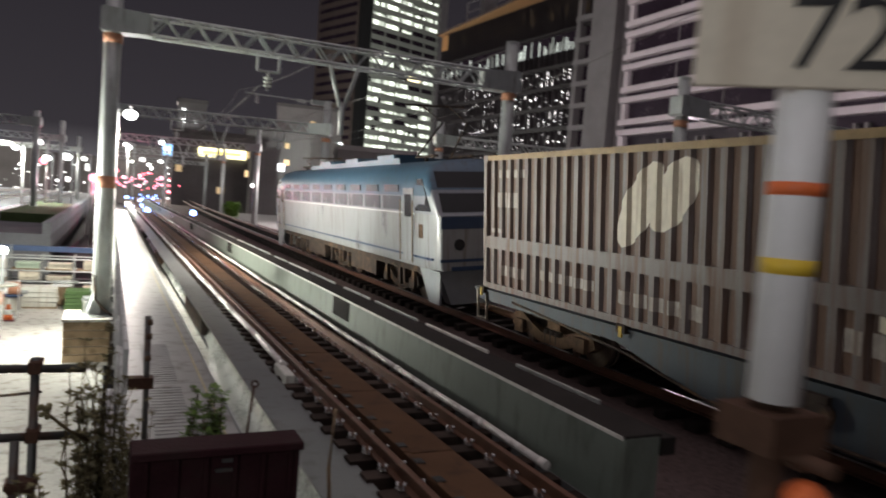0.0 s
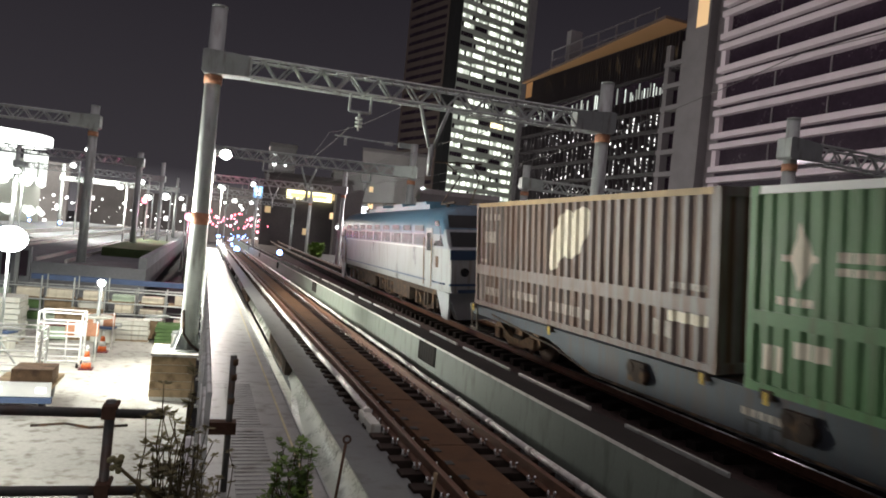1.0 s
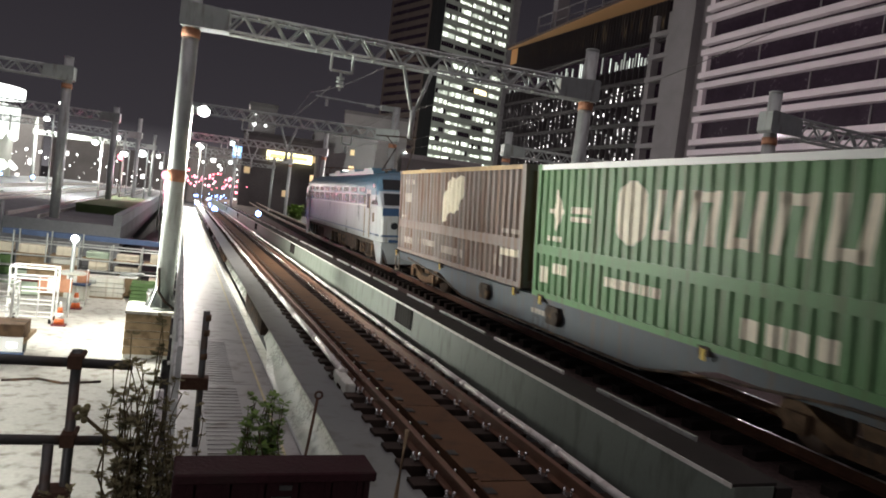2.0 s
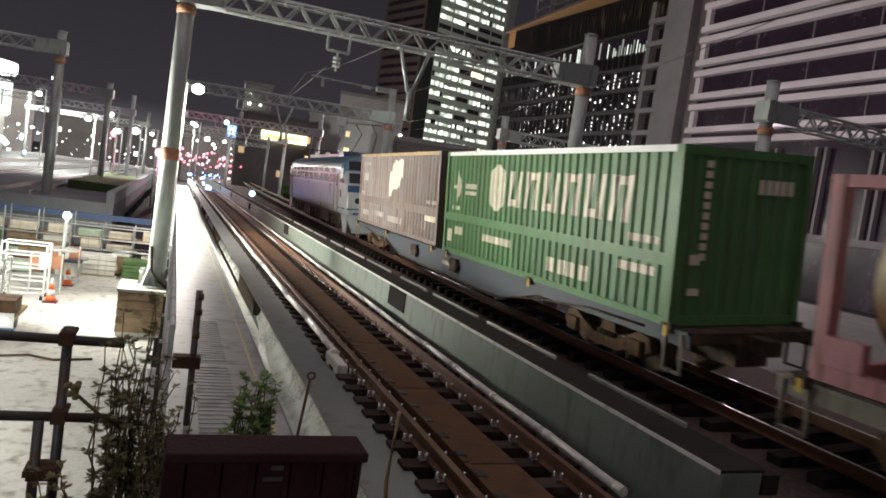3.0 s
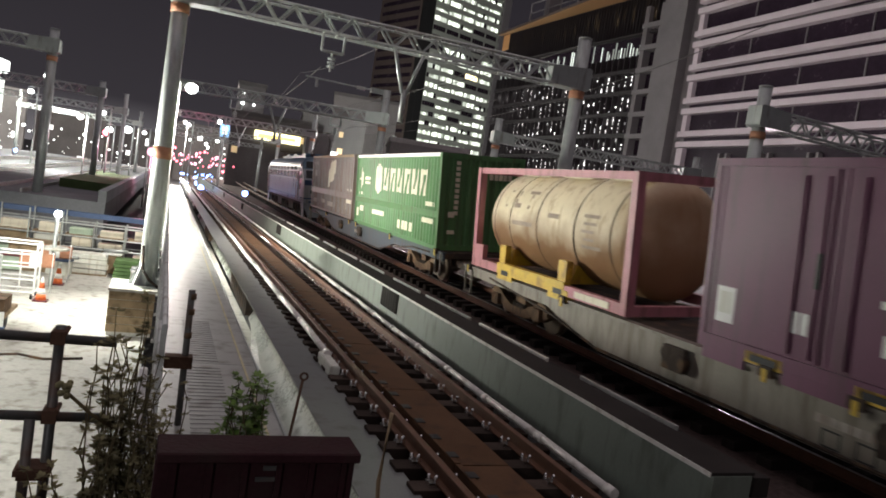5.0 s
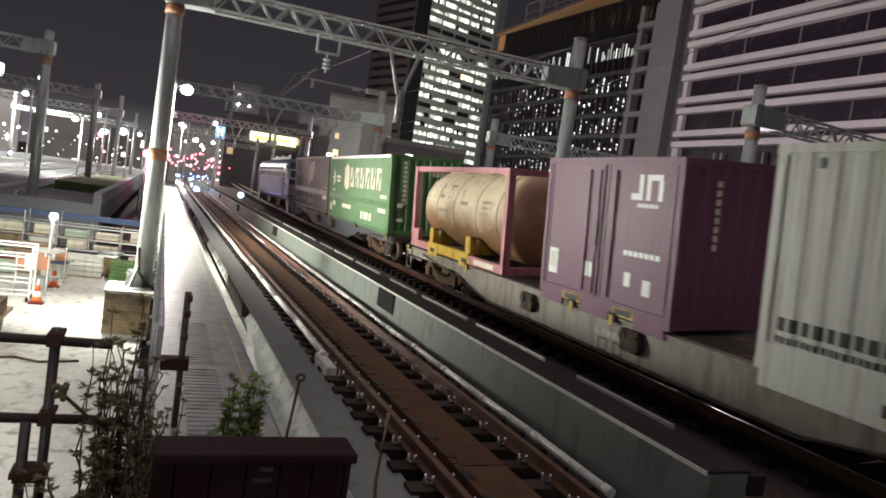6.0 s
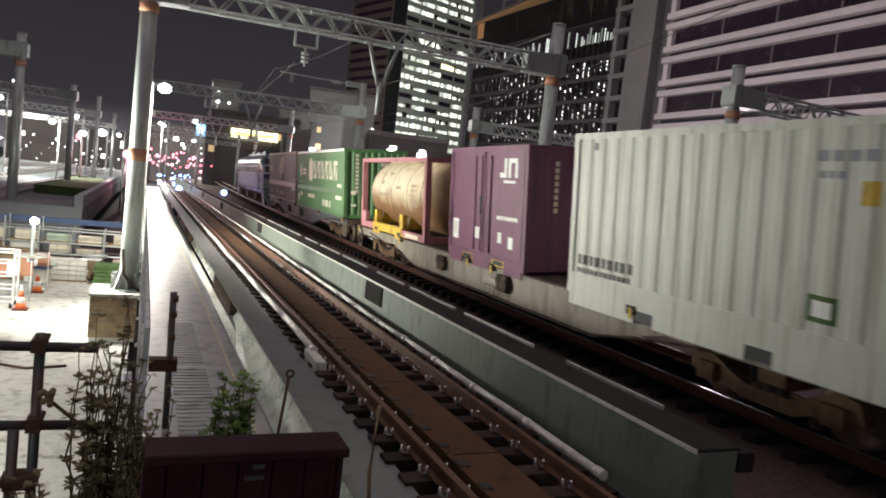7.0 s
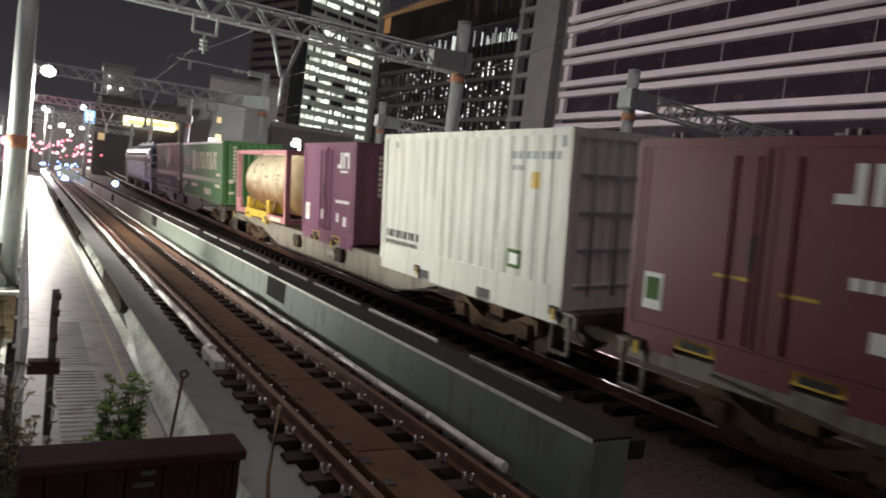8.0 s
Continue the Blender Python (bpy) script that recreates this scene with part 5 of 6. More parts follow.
# glittering block
FL = 47.3
bb = thing("office_building", pose(59.8, 132.0, -2.5, 0, 0, -85.4), "dark glass office block with many small lit windows", "office building")
part("glass_wall", bx(fresh(), 0, FL, 0.6, 24, 0, 40.0), facade_dark, bb)
bm = fresh()
prism(bm, [(-1.2, 24), (-1.2, -0.8), (FL, -5.0), (FL, 24)], lambda q, k: (q[0], q[1], 40.1 + 0.35 * k))
part("eave", bm, tower_dark, bb, "deep brown eave widening along the front")
# Glowing sheet, no lamp: amber light on the soffit put into the surface.
bm = fresh()
prism(bm, [(-0.8, -0.1), (-0.8, -0.7), (FL - 0.1, -4.8), (FL - 0.1, -0.1)], lambda q, k: (q[0], q[1], 40.02 + 0.06 * k))
part("soffit_glow_sheet", bm, glow("soffit_glow", (1.0, 0.56, 0.26), 0.004), bb, "soffit sheet glowing dim amber for the lamp light on it")
# Glowing sheet for the amber light on the eave's left corner.
bm = fresh()
facade_panes(bm, 0.1, 2.6, 36.8, 39.9, -0.12)
part("lit_panel", bm, glow("corner_glow", (1.0, 0.52, 0.22), 0.05), bb, "corner sheet glowing dim amber for the lamp light on it")
fin = mesh_of("fin", bx(fresh(), 0, 0.12, -0.1, 0.6, 34.3, 40.0), dark_mullion)
for i in range(64):
    piece("fin", fin, bb, pose(i * 0.71, 0, 0))
for k in range(9):
    z = 28.35 - 3.28 * k
    part("spandrel", bx(fresh(), -0.2, FL, -0.25, 0.62, z, z + 0.6), dark_mullion, bb)
part("spandrel", bx(fresh(), -0.2, FL, -0.25, 0.62, 34.0, 34.3), dark_mullion, bb)
mull = mesh_of("mullion", bx(fresh(), 0, 0.16, -0.2, 0.62, 0, 31), dark_mullion)
for i in range(31):
    piece("mullion", mull, bb, pose(i * 1.4, 0, 0))
rnd = random.Random(5)
bm = fresh()
for k in range(9):
    z = 25.9 - 3.28 * k
    for i in range(30):
        for c in range(3):
            for q in range(4):
                if rnd.random() < 0.5:
                    x, w, h = i * 1.4 + 0.2 + c * 0.38, 0.08 + 0.24 * rnd.random() ** 2, 0.12 + 0.42 * rnd.random()
                    za = z + q * 0.6 + 0.15 * rnd.random()
                    facade_panes(bm, x, x + w, za, za + h, 0.5)
tagged(part("lit_window", bm, lit_white, bb, "small lit window panes"), kind="stuff")
bm = fresh()
for i in range(30):
    for c in range(2):
        if rnd.random() < 0.25 + 0.6 * i / 30:
            x = i * 1.4 + 0.22 + c * 0.6
            facade_panes(bm, x, x + 0.2 + 0.28 * rnd.random(), 31.1, 31.7 + 2.2 * rnd.random() ** 0.7, 0.45)
tagged(part("tall_window", bm, lit_tall, bb, "tall lit window panes"), kind="stuff")
bm = fresh()
for i in range(63):
    if rnd.random() < 0.5:
        x, z = i * 0.71 + 0.2, 36.2 + 1.2 * rnd.random()
        facade_panes(bm, x, x + 0.1 + 0.16 * rnd.random(), z, z + 0.8 + 1.8 * rnd.random(), 0.45)
tagged(part("upper_window", bm, lit_amber, bb, "dim amber slits behind the fins"), kind="stuff")
part("pier", bx(fresh(), 47.4, 51.9, -1.2, 24, 0, 60), pier_m, bb, "tall grey corner pier")
part("pier_return", bx(fresh(), 51.9, 56.0, 0.4, 24, 0, 60), pier_m, bb)
balc = bx(fresh(), 43.0, 47.38, -0.9, 0.6, 0, 0.7)
bx(balc, 43.0, 43.9, -0.7, 0.6, 0.7, 3.28)
bx(balc, 46.3, 47.38, -0.7, 0.6, 0.7, 3.28)
balc = mesh_of("balcony", balc, pier_m)
for k in range(12):
    piece("balcony", balc, bb, pose(0, 0, 28.0 + 3.28 * (2 - k)))
bm = fresh()
facade_panes(bm, 49.4, 51.6, 38.9, 43.5, -1.26)
part("lit_panel", bm, glow("amber_wall_light", (1.0, 0.66, 0.34), 0.5), bb, "amber lit panel on the pier")
bm = fresh()
for i in range(7):
    cyl(bm, (4 + i * 5.2, 3, 40.65), (4 + i * 5.2, 3, 46.5), 0.18, 6)
for z in (42.5, 44.5, 46.4):
    cyl(bm, (4, 3, z), (36, 3, z), 0.12, 6)
part("roof_frame", bm, pier_m, bb, "pale pipe frame on the roof")
part("roof_box", bx(fresh(), 8, 9.6, 3.5, 6, 40.65, 49.5), pier_m, bb)

# lit tower
ba = thing("office_tower", pose(97.8, 300.8, -2.5, 0, 0, 18.7), "tall office tower with rows of lit windows at night", "office tower")
TOP, PITCH, FIRST = 222.0, 4.25, 4.05
part("wall", bx(fresh(), 0.0, 48.0, 0.6, 36, 0, TOP), tower_m, ba)
part("corner_strip", bx(fresh(), -0.6, 3.4, -0.5, 34, 0, TOP + 2), black_paint, ba, "black vertical corner strip")
part("side_wall", bx(fresh(), -1.1, -0.62, 4.0, 36, 0, TOP - 4), tower_dark, ba, "brown side wall")
side_a = mesh_of("side_band", bx(fresh(), -1.3, -1.11, 5.0, 34.0, 0, 1.7), facade_dark)
for k in range(50):
    piece("side_band", side_a, ba, pose(0, 0, 3 + k * PITCH))
part("pier", bx(fresh(), 44.4, 49.0, -0.8, 0.6, 0, TOP), pier_m, ba)
panes, dark = fresh(), fresh()
for k in range(51):
    z = FIRST + PITCH * k
    gone = k in (17, 18)
    for g in range(5):
        lit = rnd.random() < (0.82 if not gone else 0.0)
        blind = rnd.choice((0.0, 0.0, 0.3, 0.9))
        for j in range(5):
            x = 4.3 + g * 7.95 + j * 1.42
            drop = blind + (0.5 * rnd.random() if rnd.random() < 0.3 else 0)
            on = lit and rnd.random() < 0.93
            facade_panes(panes if on else dark, x + 0.05, x + 1.36, z + 0.1, z + 2.1 - (drop if on else 0), 0.3)
tagged(part("lit_window", panes, lit_panes, ba, "lit office window panes"), kind="stuff")
tagged(part("dark_window", dark, facade_dark, ba, "unlit office window panes"), kind="stuff")
bm = fresh()
facade_panes(bm, 27.0, 34.6, 63.6, 65.8, -0.1)
part("bright_window", bm, lamp_amber, ba, "bright amber window")
span_a = mesh_of("spandrel", bx(fresh(), 3.4, 44.4, 0.0, 0.6, 0, 2.1), tower_m)
for k in range(52):
    piece("spandrel", span_a, ba, pose(0, 0, FIRST - 2.1 + PITCH * k))
mull_a = mesh_of("mullion", bx(fresh(), 0, 0.7, 0.05, 0.6, 0, TOP), tower_m)
for g in range(6):
    piece("mullion", mull_a, ba, pose(3.5 + g * 7.95, 0, 0))

# ---- middle distance: shops, signs, low blocks ----


def block(x, y, w, d, h, turn, lit, label, pane=lit_amber, seed=1):
    root = thing("city_building", pose(x, y, -2.5, 0, 0, turn), label, "building", "distant buildings")
    part("wall", bx(fresh(), -w / 2, w / 2, 0, d, 0, h), city_m, root)
    part("roof_edge", bx(fresh(), -w / 2 - 0.2, w / 2 + 0.2, -0.2, d + 0.2, h, h + 0.7), city_m, root)
    g = random.Random(seed)
    bm, n = fresh(), 0
    for k in range(int(h // 3.2)):
        for i in range(int(w // 2.2)):
            if g.random() < lit:
                a = -w / 2 + 0.5 + i * 2.2
                facade_panes(bm, a, a + 0.7 + 0.6 * g.random(), 1.2 + k * 3.2, 2.3 + k * 3.2, -0.05)
                n += 1
    if n:
        tagged(part("lit_window", bm, pane, root), kind="stuff")
    else:
        bm.free()
    return root


y1 = block(16.2, 122, 15, 14, 14.0, -6, 0.05, "brown low building with a glowing yellow roof sign")
for z0, z1, x0, x1 in ((10.4, 11.9, -3.6, 4.0),):
    part("sign", bx(fresh(), x0, x1, -0.5, -0.2, z0, z1), sign_yellow, y1, "glowing yellow sign")
part("sign_bar", bx(fresh(), -3.0, 3.2, -0.56, -0.51, 10.9, 11.4), glow("sign_letter_light", (1.0, 0.80, 0.22), 1.5), y1)
y2 = block(28.5, 135, 12, 12, 17, -8, 0.03, "grey block with a small white lit sign")
part("sign", bx(fresh(), -3.0, 1.2, -0.5, -0.2, 9.6, 11.0), sign_white, y2, "small white lit sign")
y3 = block(20.8, 108, 4.0, 5, 11.5, -6, 0.0, "pale square stair tower")
stair = block(13.0, 140, 5.0, 8, 21, -4, 0.0, "dark apartment stair tower with a column of lamps")
bm = fresh()
for k in range(9):
    ball(bm, (-1.5, -0.3, 3.5 + k * 2.0), 0.32, 8)
    if k % 2:
        ball(bm, (0.6, -0.3, 3.5 + k * 2.0), 0.26, 8)
part("landing_lamp", bm, lamp_far, stair, "column of landing lamps")
block(9.0, 190, 16, 10, 14, -2, 0.12, "dark distant block with lit windows", lit_white, 3)
block(-6.0, 210, 20, 10, 11, 2, 0.15, "dark distant block with lit windows", lit_white, 4)
block(-22.0, 190, 16, 10, 12, 4, 0.2, "dark distant block with lit windows", lit_white, 6)
block(-38.0, 170, 18, 10, 14, 8, 0.2, "dark distant block with lit windows", lit_white, 7)
block(-52.0, 150, 18, 10, 11, 14, 0.2, "dark distant block with lit windows", lit_amber, 8)
block(38.0, 150, 14, 12, 24, -12, 0.04, "dark distant city block at night", lit_amber, 9)
block(36.0, 100, 12, 14, 12.5, -14, 0.05, "low dark block behind the train", lit_white, 10)
block(46.0, 108, 12, 10, 11.0, -20, 0.08, "low dark block behind the train", lit_white, 11)
block(2.0, 320, 60, 10, 12, 0, 0.2, "long dark distant block with lit windows", lit_white, 12)
sb = thing("shop_sign", pose(8.9, 139, 9.2), "small blue lit shop sign on a post", "sign")
part("panel", bx(fresh(), -0.8, 0.8, -0.15, 0.15, -1.1, 1.1), sign_blue, sb)
part("panel_patch", bx(fresh(), -0.4, 0.4, -0.2, -0.16, -0.6, 0.6), sign_white, sb)
part("post", bx(fresh(), -0.12, 0.12, -0.1, 0.1, -11.7, -1.1), dark_frame, sb)

# bright round showroom
sr = thing("lit_pavilion", pose(-29.0, 112, -2.5), "glaring white lit round pavilion", "pavilion")
bm = fresh()
cyl(bm, (0, 0, 0), (0, 0, 11.0), 6.4, 40)
part("drum", bm, tower_m, sr)
bm = fresh()
cyl(bm, (0, 0, 13.2), (0, 0, 14.6), 7.4, 40)
part("light_ring", bm, glow("pavilion_ring", (0.96, 1.0, 0.96), 3.0), sr, "glowing white rim")
panel_glow = glow("pavilion_panel", (0.96, 1.0, 0.95), 2.6, 0.2)
for k in range(22):
    a = -math.pi / 2 + (k - 11) * 0.16
    if k % 3 != 1:
        z0 = 4.0 + 2.0 * ((k * 7) % 3)
        bm = fresh()
        cyl(bm, (6.3 * math.cos(a), 6.3 * math.sin(a), z0), (6.7 * math.cos(a), 6.7 * math.sin(a), z0 + 0.4), 0.9, 12)
        part("light_panel", bm, panel_glow, sr, "glaring white light panel")
        bm = fresh()
        bx(bm, 6.6 * math.cos(a) - 0.45, 6.6 * math.cos(a) + 0.45, 6.6 * math.sin(a) - 0.2, 6.6 * math.sin(a) + 0.2, 8.2, 12.2)
        part("light_panel", bm, panel_glow, sr, "glaring white light panel")

# ---- lamps of the place, and posts for the added fill lamps ----


def street_or_fill_lamp(x, y, z, r, ground=-2.5, label="street or added fill lamp with a glaring white head on a grey post"):
    root = thing("street_or_fill_lamp", pose(x, y, ground), label, "street lamp", "street lamps")
    part("post", cyl(fresh(), (0.5, 0.1, 0), (0.5, 0.1, z - ground + 0.45), 0.07, 8), galv, root)
    part("arm", cyl(fresh(), (0.5, 0.1, z - ground + 0.42), (0.0, 0, z - ground + r + 0.16), 0.04, 6), galv, root)
    part("hood", cyl(fresh(), (0, 0, z - ground + r + 0.04), (0, 0, z - ground + r + 0.16), r * 0.8, 12, 0.05), galv, root)
    return root


def lamp_head(root, r, h):
    part("lamp_head", ball(fresh(), (0, 0, h), r, 12, 0.75), lamp_white, root, "glowing lamp head")


# The first two are street lamps; the others carry added fill lights.
for x, y, z, r in ((20.0, 60.0, 5.6, 0.38), (22.9, 60.0, 5.6, 0.38), (36.0, 36.0, 4.6, 0.3), (36.0, 120.0, 12.0, 0.3), (60.0, 220.0, 20.0, 0.4), (2.0, 150.0, 10.0, 0.35), (-30.0, 140.0, 10.0, 0.4), (-4.0, -3.0, 3.4, 0.2)):
    root = street_or_fill_lamp(x, y, z, r)
    ring = part("lamp_head", ball(fresh(), (0, 0, z + 2.5), r * 0.9, 12, 0.7), lamp_white, root, "glowing lamp head")
    ring.visible_shadow = False
tl = thing("track_lamp", pose(0.38, 24.0, -2.2), "glaring floodlight on a white lamp post", "lamp post")
part("post", cyl(fresh(), (-0.42, 0.1, 0), (-0.42, 0.1, 6.9), 0.1, 12), white_paint, tl)
part("arm", tube(fresh(), [(-0.42, 0.1, 6.75), (-0.2, 0.05, 6.86), (0, 0, 6.84)], 0.02, 8), pipe_dark, tl)
hd = part("lamp_head", ball(fresh(), (0, 0, 6.75), 0.19, 14, 0.8), lamp_white, tl, "glowing lamp head")
hd.visible_shadow = False
far_lamps = ((-5.9, 78, 4.3, 0.45), (-3.9, 72, 4.4, 0.5), (-2.4, 70, 4.3, 0.25), (3.6, 64, 6.1, 0.3), (-12.5, 84, 7.6, 0.4), (-14, 92, 9.5, 0.35), (-11, 66, 6.0, 0.3), (-6.6, 60, 4.4, 0.3), (-4.9, 58, 4.9, 0.25), (5.2, 92, 5.4, 0.3), (-16, 70, 5.2, 0.35), (-19, 75, 4.4, 0.3), (1.5, 84, 6.4, 0.32), (13.6, 76, 3.2, 0.3))
for x, y, z, r in far_lamps:
    root = street_or_fill_lamp(x, y, z, r, label="distant glaring yard lamp on a thin post")
    head = part("lamp_head", ball(fresh(), (0, 0, z + 2.5), r * 0.8, 10, 0.8), lamp_far, root, "glowing lamp head")
    head.visible_shadow = False

rnd = random.Random(11)


def lights(name, material, n, xs, ys, zs, rs, label, category):
    """Small scattered lights of the far city, on one dark carrier each."""
    bm = fresh()
    for _ in range(n):
        y = rnd.uniform(*ys)
        ball(bm, (rnd.uniform(*xs) * y, y, EYE + rnd.uniform(*zs) * y), (rs[0] + (rs[1] - rs[0]) * rnd.random() ** 3) * y / 100, 6)
    tagged(solid(name, bm, material, label, category), kind="stuff")


lights("city_light", lamp_far, 50, (-0.30, 0.0), (90, 130), (-0.016, 0.010), (0.03, 0.10), "small white lights of the near streets", "city lights")
lights("city_light", lamp_far, 45, (-0.30, 0.0), (120, 165), (-0.012, 0.022), (0.04, 0.19), "scattered white lights of the distant city", "city lights")
lights("city_light", lamp_far, 26, (0.02, 0.13), (130, 200), (-0.005, 0.035), (0.07, 0.2), "scattered white lights along the line", "city lights")
lights("red_light", red_light, 26, (0.0, 0.09), (110, 190), (-0.006, 0.018), (0.06, 0.20), "red signal and tail lights along the line", "red lights")
lights("pink_sign", pink_light, 30, (-0.004, 0.06), (130, 190), (-0.003, 0.014), (0.09, 0.34), "pink glowing signs along the line", "pink signs")
lights("blue_light", blue_light, 30, (0.012, 0.058), (60, 120), (-0.030, -0.010), (0.05, 0.17), "blue lamps beside the rails", "blue lights")
lights("blue_light", blue_light, 5, (-0.26, -0.10), (60, 80), (-0.018, -0.010), (0.16, 0.28), "blue lamps on the viaduct", "blue lights")
for x, y, z in ((0.101, 58, -0.030), (-0.079, 85, 0.0225), (0.043, 70, -0.031)):
    p = thing("signal_lamp", pose(x * y, y, EYE + z * y), "small coloured signal lamp on a dark post", "signal lamp")
    part("lens", ball(fresh(), (0, 0, 0), 0.004 * y, 10), red_light if z > 0 else blue_light, p)
    part("post", cyl(fresh(), (0, 0.1, -0.1 - z * y - EYE - (2.3 if z > 0 else 0.2)), (0, 0.1, 0), 0.05, 6), dark_frame, p)

# Post and head of the added pink fill light.
xl = thing("pink_fill_light", pose(-1.3, 57.0, -2.5), "pink fill light on a grey post, added for the pink cast on the locomotive", "crossing light")
part("post", cyl(fresh(), (0, 0.2, 0), (0, 0.2, 5.6), 0.07, 8), galv, xl)
xh = part("lens", ball(fresh(), (0, 0, 5.1), 0.32, 12), pink_light, xl)
xh.visible_shadow = False

# ---- neighbouring viaduct on the yard's far side ----
dull_green = mat("dull_green_net", (0.07, 0.10, 0.045), 0.85, 0, 0.35, 1.5, 30, 0.3)
vd = thing("viaduct", pose(0, 0, 0), "grey railway viaduct with a louvred parapet beside the yard", "viaduct", kind="structure")
part("deck", bx(fresh(), -24, -2.2, 31.5, 150, -0.9, 0.05), deck_grey, vd)
part("fascia", bx(fresh(), -24, -2.2, 31.42, 31.497, -0.92, 0.07), viaduct_m, vd)
part("kerb_wall", bx(fresh(), -2.5, -2.2, 31.5, 150, 0.051, 0.55), viaduct_m, vd)
for x in (-5.3, -6.4, -9.2, -10.3, -13.4, -14.5):
    part("rail", bx(fresh(), x - 0.035, x + 0.035, 32, 150, 0.052, 0.2), rail_head, vd)
for i in range(14):
    part("parapet_post", bx(fresh(), -23.8 + i * 1.3, -23.65 + i * 1.3, 31.05, 31.2, -0.9, 1.05), galv, vd)
part("parapet_rail", bx(fresh(), -24, -6.4, 31.1, 31.16, 0.98, 1.05), galv, vd)
part("end_wall", bx(fresh(), -24, -2.2, 31.5, 32.2, -2.49, -0.9), viaduct_m, vd)
part("parapet", bx(fresh(), -24, -6.4, 31.2, 31.5, -0.7, 0.65), viaduct_m, vd)
bm = fresh()
for i in range(30):
    bx(bm, -23.6 + i * 0.58, -23.3 + i * 0.58, 31.1, 31.2, -0.5, 0.5)
part("louvre", bm, facade_dark, vd)
part("green_belt", bx(fresh(), -5.0, -2.52, 40, 60, 0.052, 0.5), dull_green, vd, "dull green net-covered belt")

# ---- construction yard ----
sc = thing("scaffold", pose(0, 0, -2.2), "pale steel pipe scaffold along the end of the yard", "scaffold")
for x in [-9.6 + 1.05 * i for i in range(10)]:
    for y in (28.4, 29.4):
        part("standard", cyl(fresh(), (x, y, 0), (x, y, 2.0 if x < -3 else 1.7), 0.03, 6), galv, sc)
for z in (0.35, 0.75, 1.15, 1.6):
    for y in (28.37, 29.43):
        part("ledger", cyl(fresh(), (-9.8, y, z), (0.0, y, z), 0.03, 6), galv, sc)
gs = random.Random(21)
for i in range(9):
    part("plank", bx(fresh(), -9.5 + i * 1.05, -8.6 + i * 1.05, 28.55, 29.25, 1.16, 1.2), wood_m, sc)
    for z in (0.02, 0.38, 0.78, 1.21):
        if gs.random() < 0.85:
            hh, a = gs.uniform(0.16, 0.34), gs.uniform(0, 0.25)
            part("wrapped_load", bx(fresh(), -9.5 + i * 1.05 + a, -8.62 + i * 1.05, 28.6, 29.2, z, z + hh), gs.choice((wood_m, white_box, cream_paint, net_m, cream_paint, pale_green)), sc)
part("top_beam", bx(fresh(), -6.0, 0.0, 29.6, 29.8, 1.75, 1.95), blue_pipe, sc, "blue steel beam")


def stack(x, y, w, d, n, h, material, label):
    root = thing("material_stack", pose(x, y, -2.2), label, "material stack", "stacked materials")
    for i in range(n):
        o = 0.03 * math.sin(i * 4.1 + x)
        part("sheet", bx(fresh(), -w / 2 + o, w / 2 + o, -d / 2, d / 2, 0.06 + i * h, 0.06 + (i + 0.86) * h), material, root)
    part("pallet", bx(fresh(), -w / 2, w / 2, -d / 2, d / 2, 0.0, 0.058), wood_m, root)


stack(-3.9, 27.2, 1.4, 1.0, 6, 0.16, wood_m, "stack of weathered boards in the yard")
stack(-2.2, 27.4, 1.2, 0.9, 4, 0.17, white_box, "stack of pale panels in the yard")
stack(-0.9, 26.9, 0.9, 0.9, 5, 0.13, net_m, "stack of greenish bundles in the yard")
stack(-6.9, 23.0, 1.4, 1.2, 7, 0.2, white_box, "stack of pale panels in the yard")
stack(-6.2, 26.0, 1.6, 1.2, 8, 0.18, white_box, "tall stack of pale panels in the yard")


def cart(x, y):
    root = thing("mesh_cart", pose(x, y, -2.2), "white tubular rack cart in the yard", "rack cart", "rack carts")
    bm = fresh()
    for sx in (-0.55, 0.55):
        for sy in (-0.35, 0.35):
            cyl(bm, (sx, sy, 0.12), (sx, sy, 1.55), 0.03, 6)
    for z in (0.2, 0.55, 0.9, 1.25, 1.55):
        for sy in (-0.35, 0.35):
            cyl(bm, (-0.55, sy, z), (0.55, sy, z), 0.022, 6)
        for sx in (-0.55, 0.55):
            cyl(bm, (sx, -0.35, z), (sx, 0.35, z), 0.022, 6)
    part("frame", bm, white_paint, root)
    for sx in (-0.5, 0.5):
        for sy in (-0.3, 0.3):
            part("wheel", cyl(fresh(), (sx - 0.03, sy, 0.07), (sx + 0.03, sy, 0.07), 0.07, 12), black_paint, root)


cart(-4.0, 19.0)
cart(-5.3, 18.6)
cart(-3.6, 22.2)
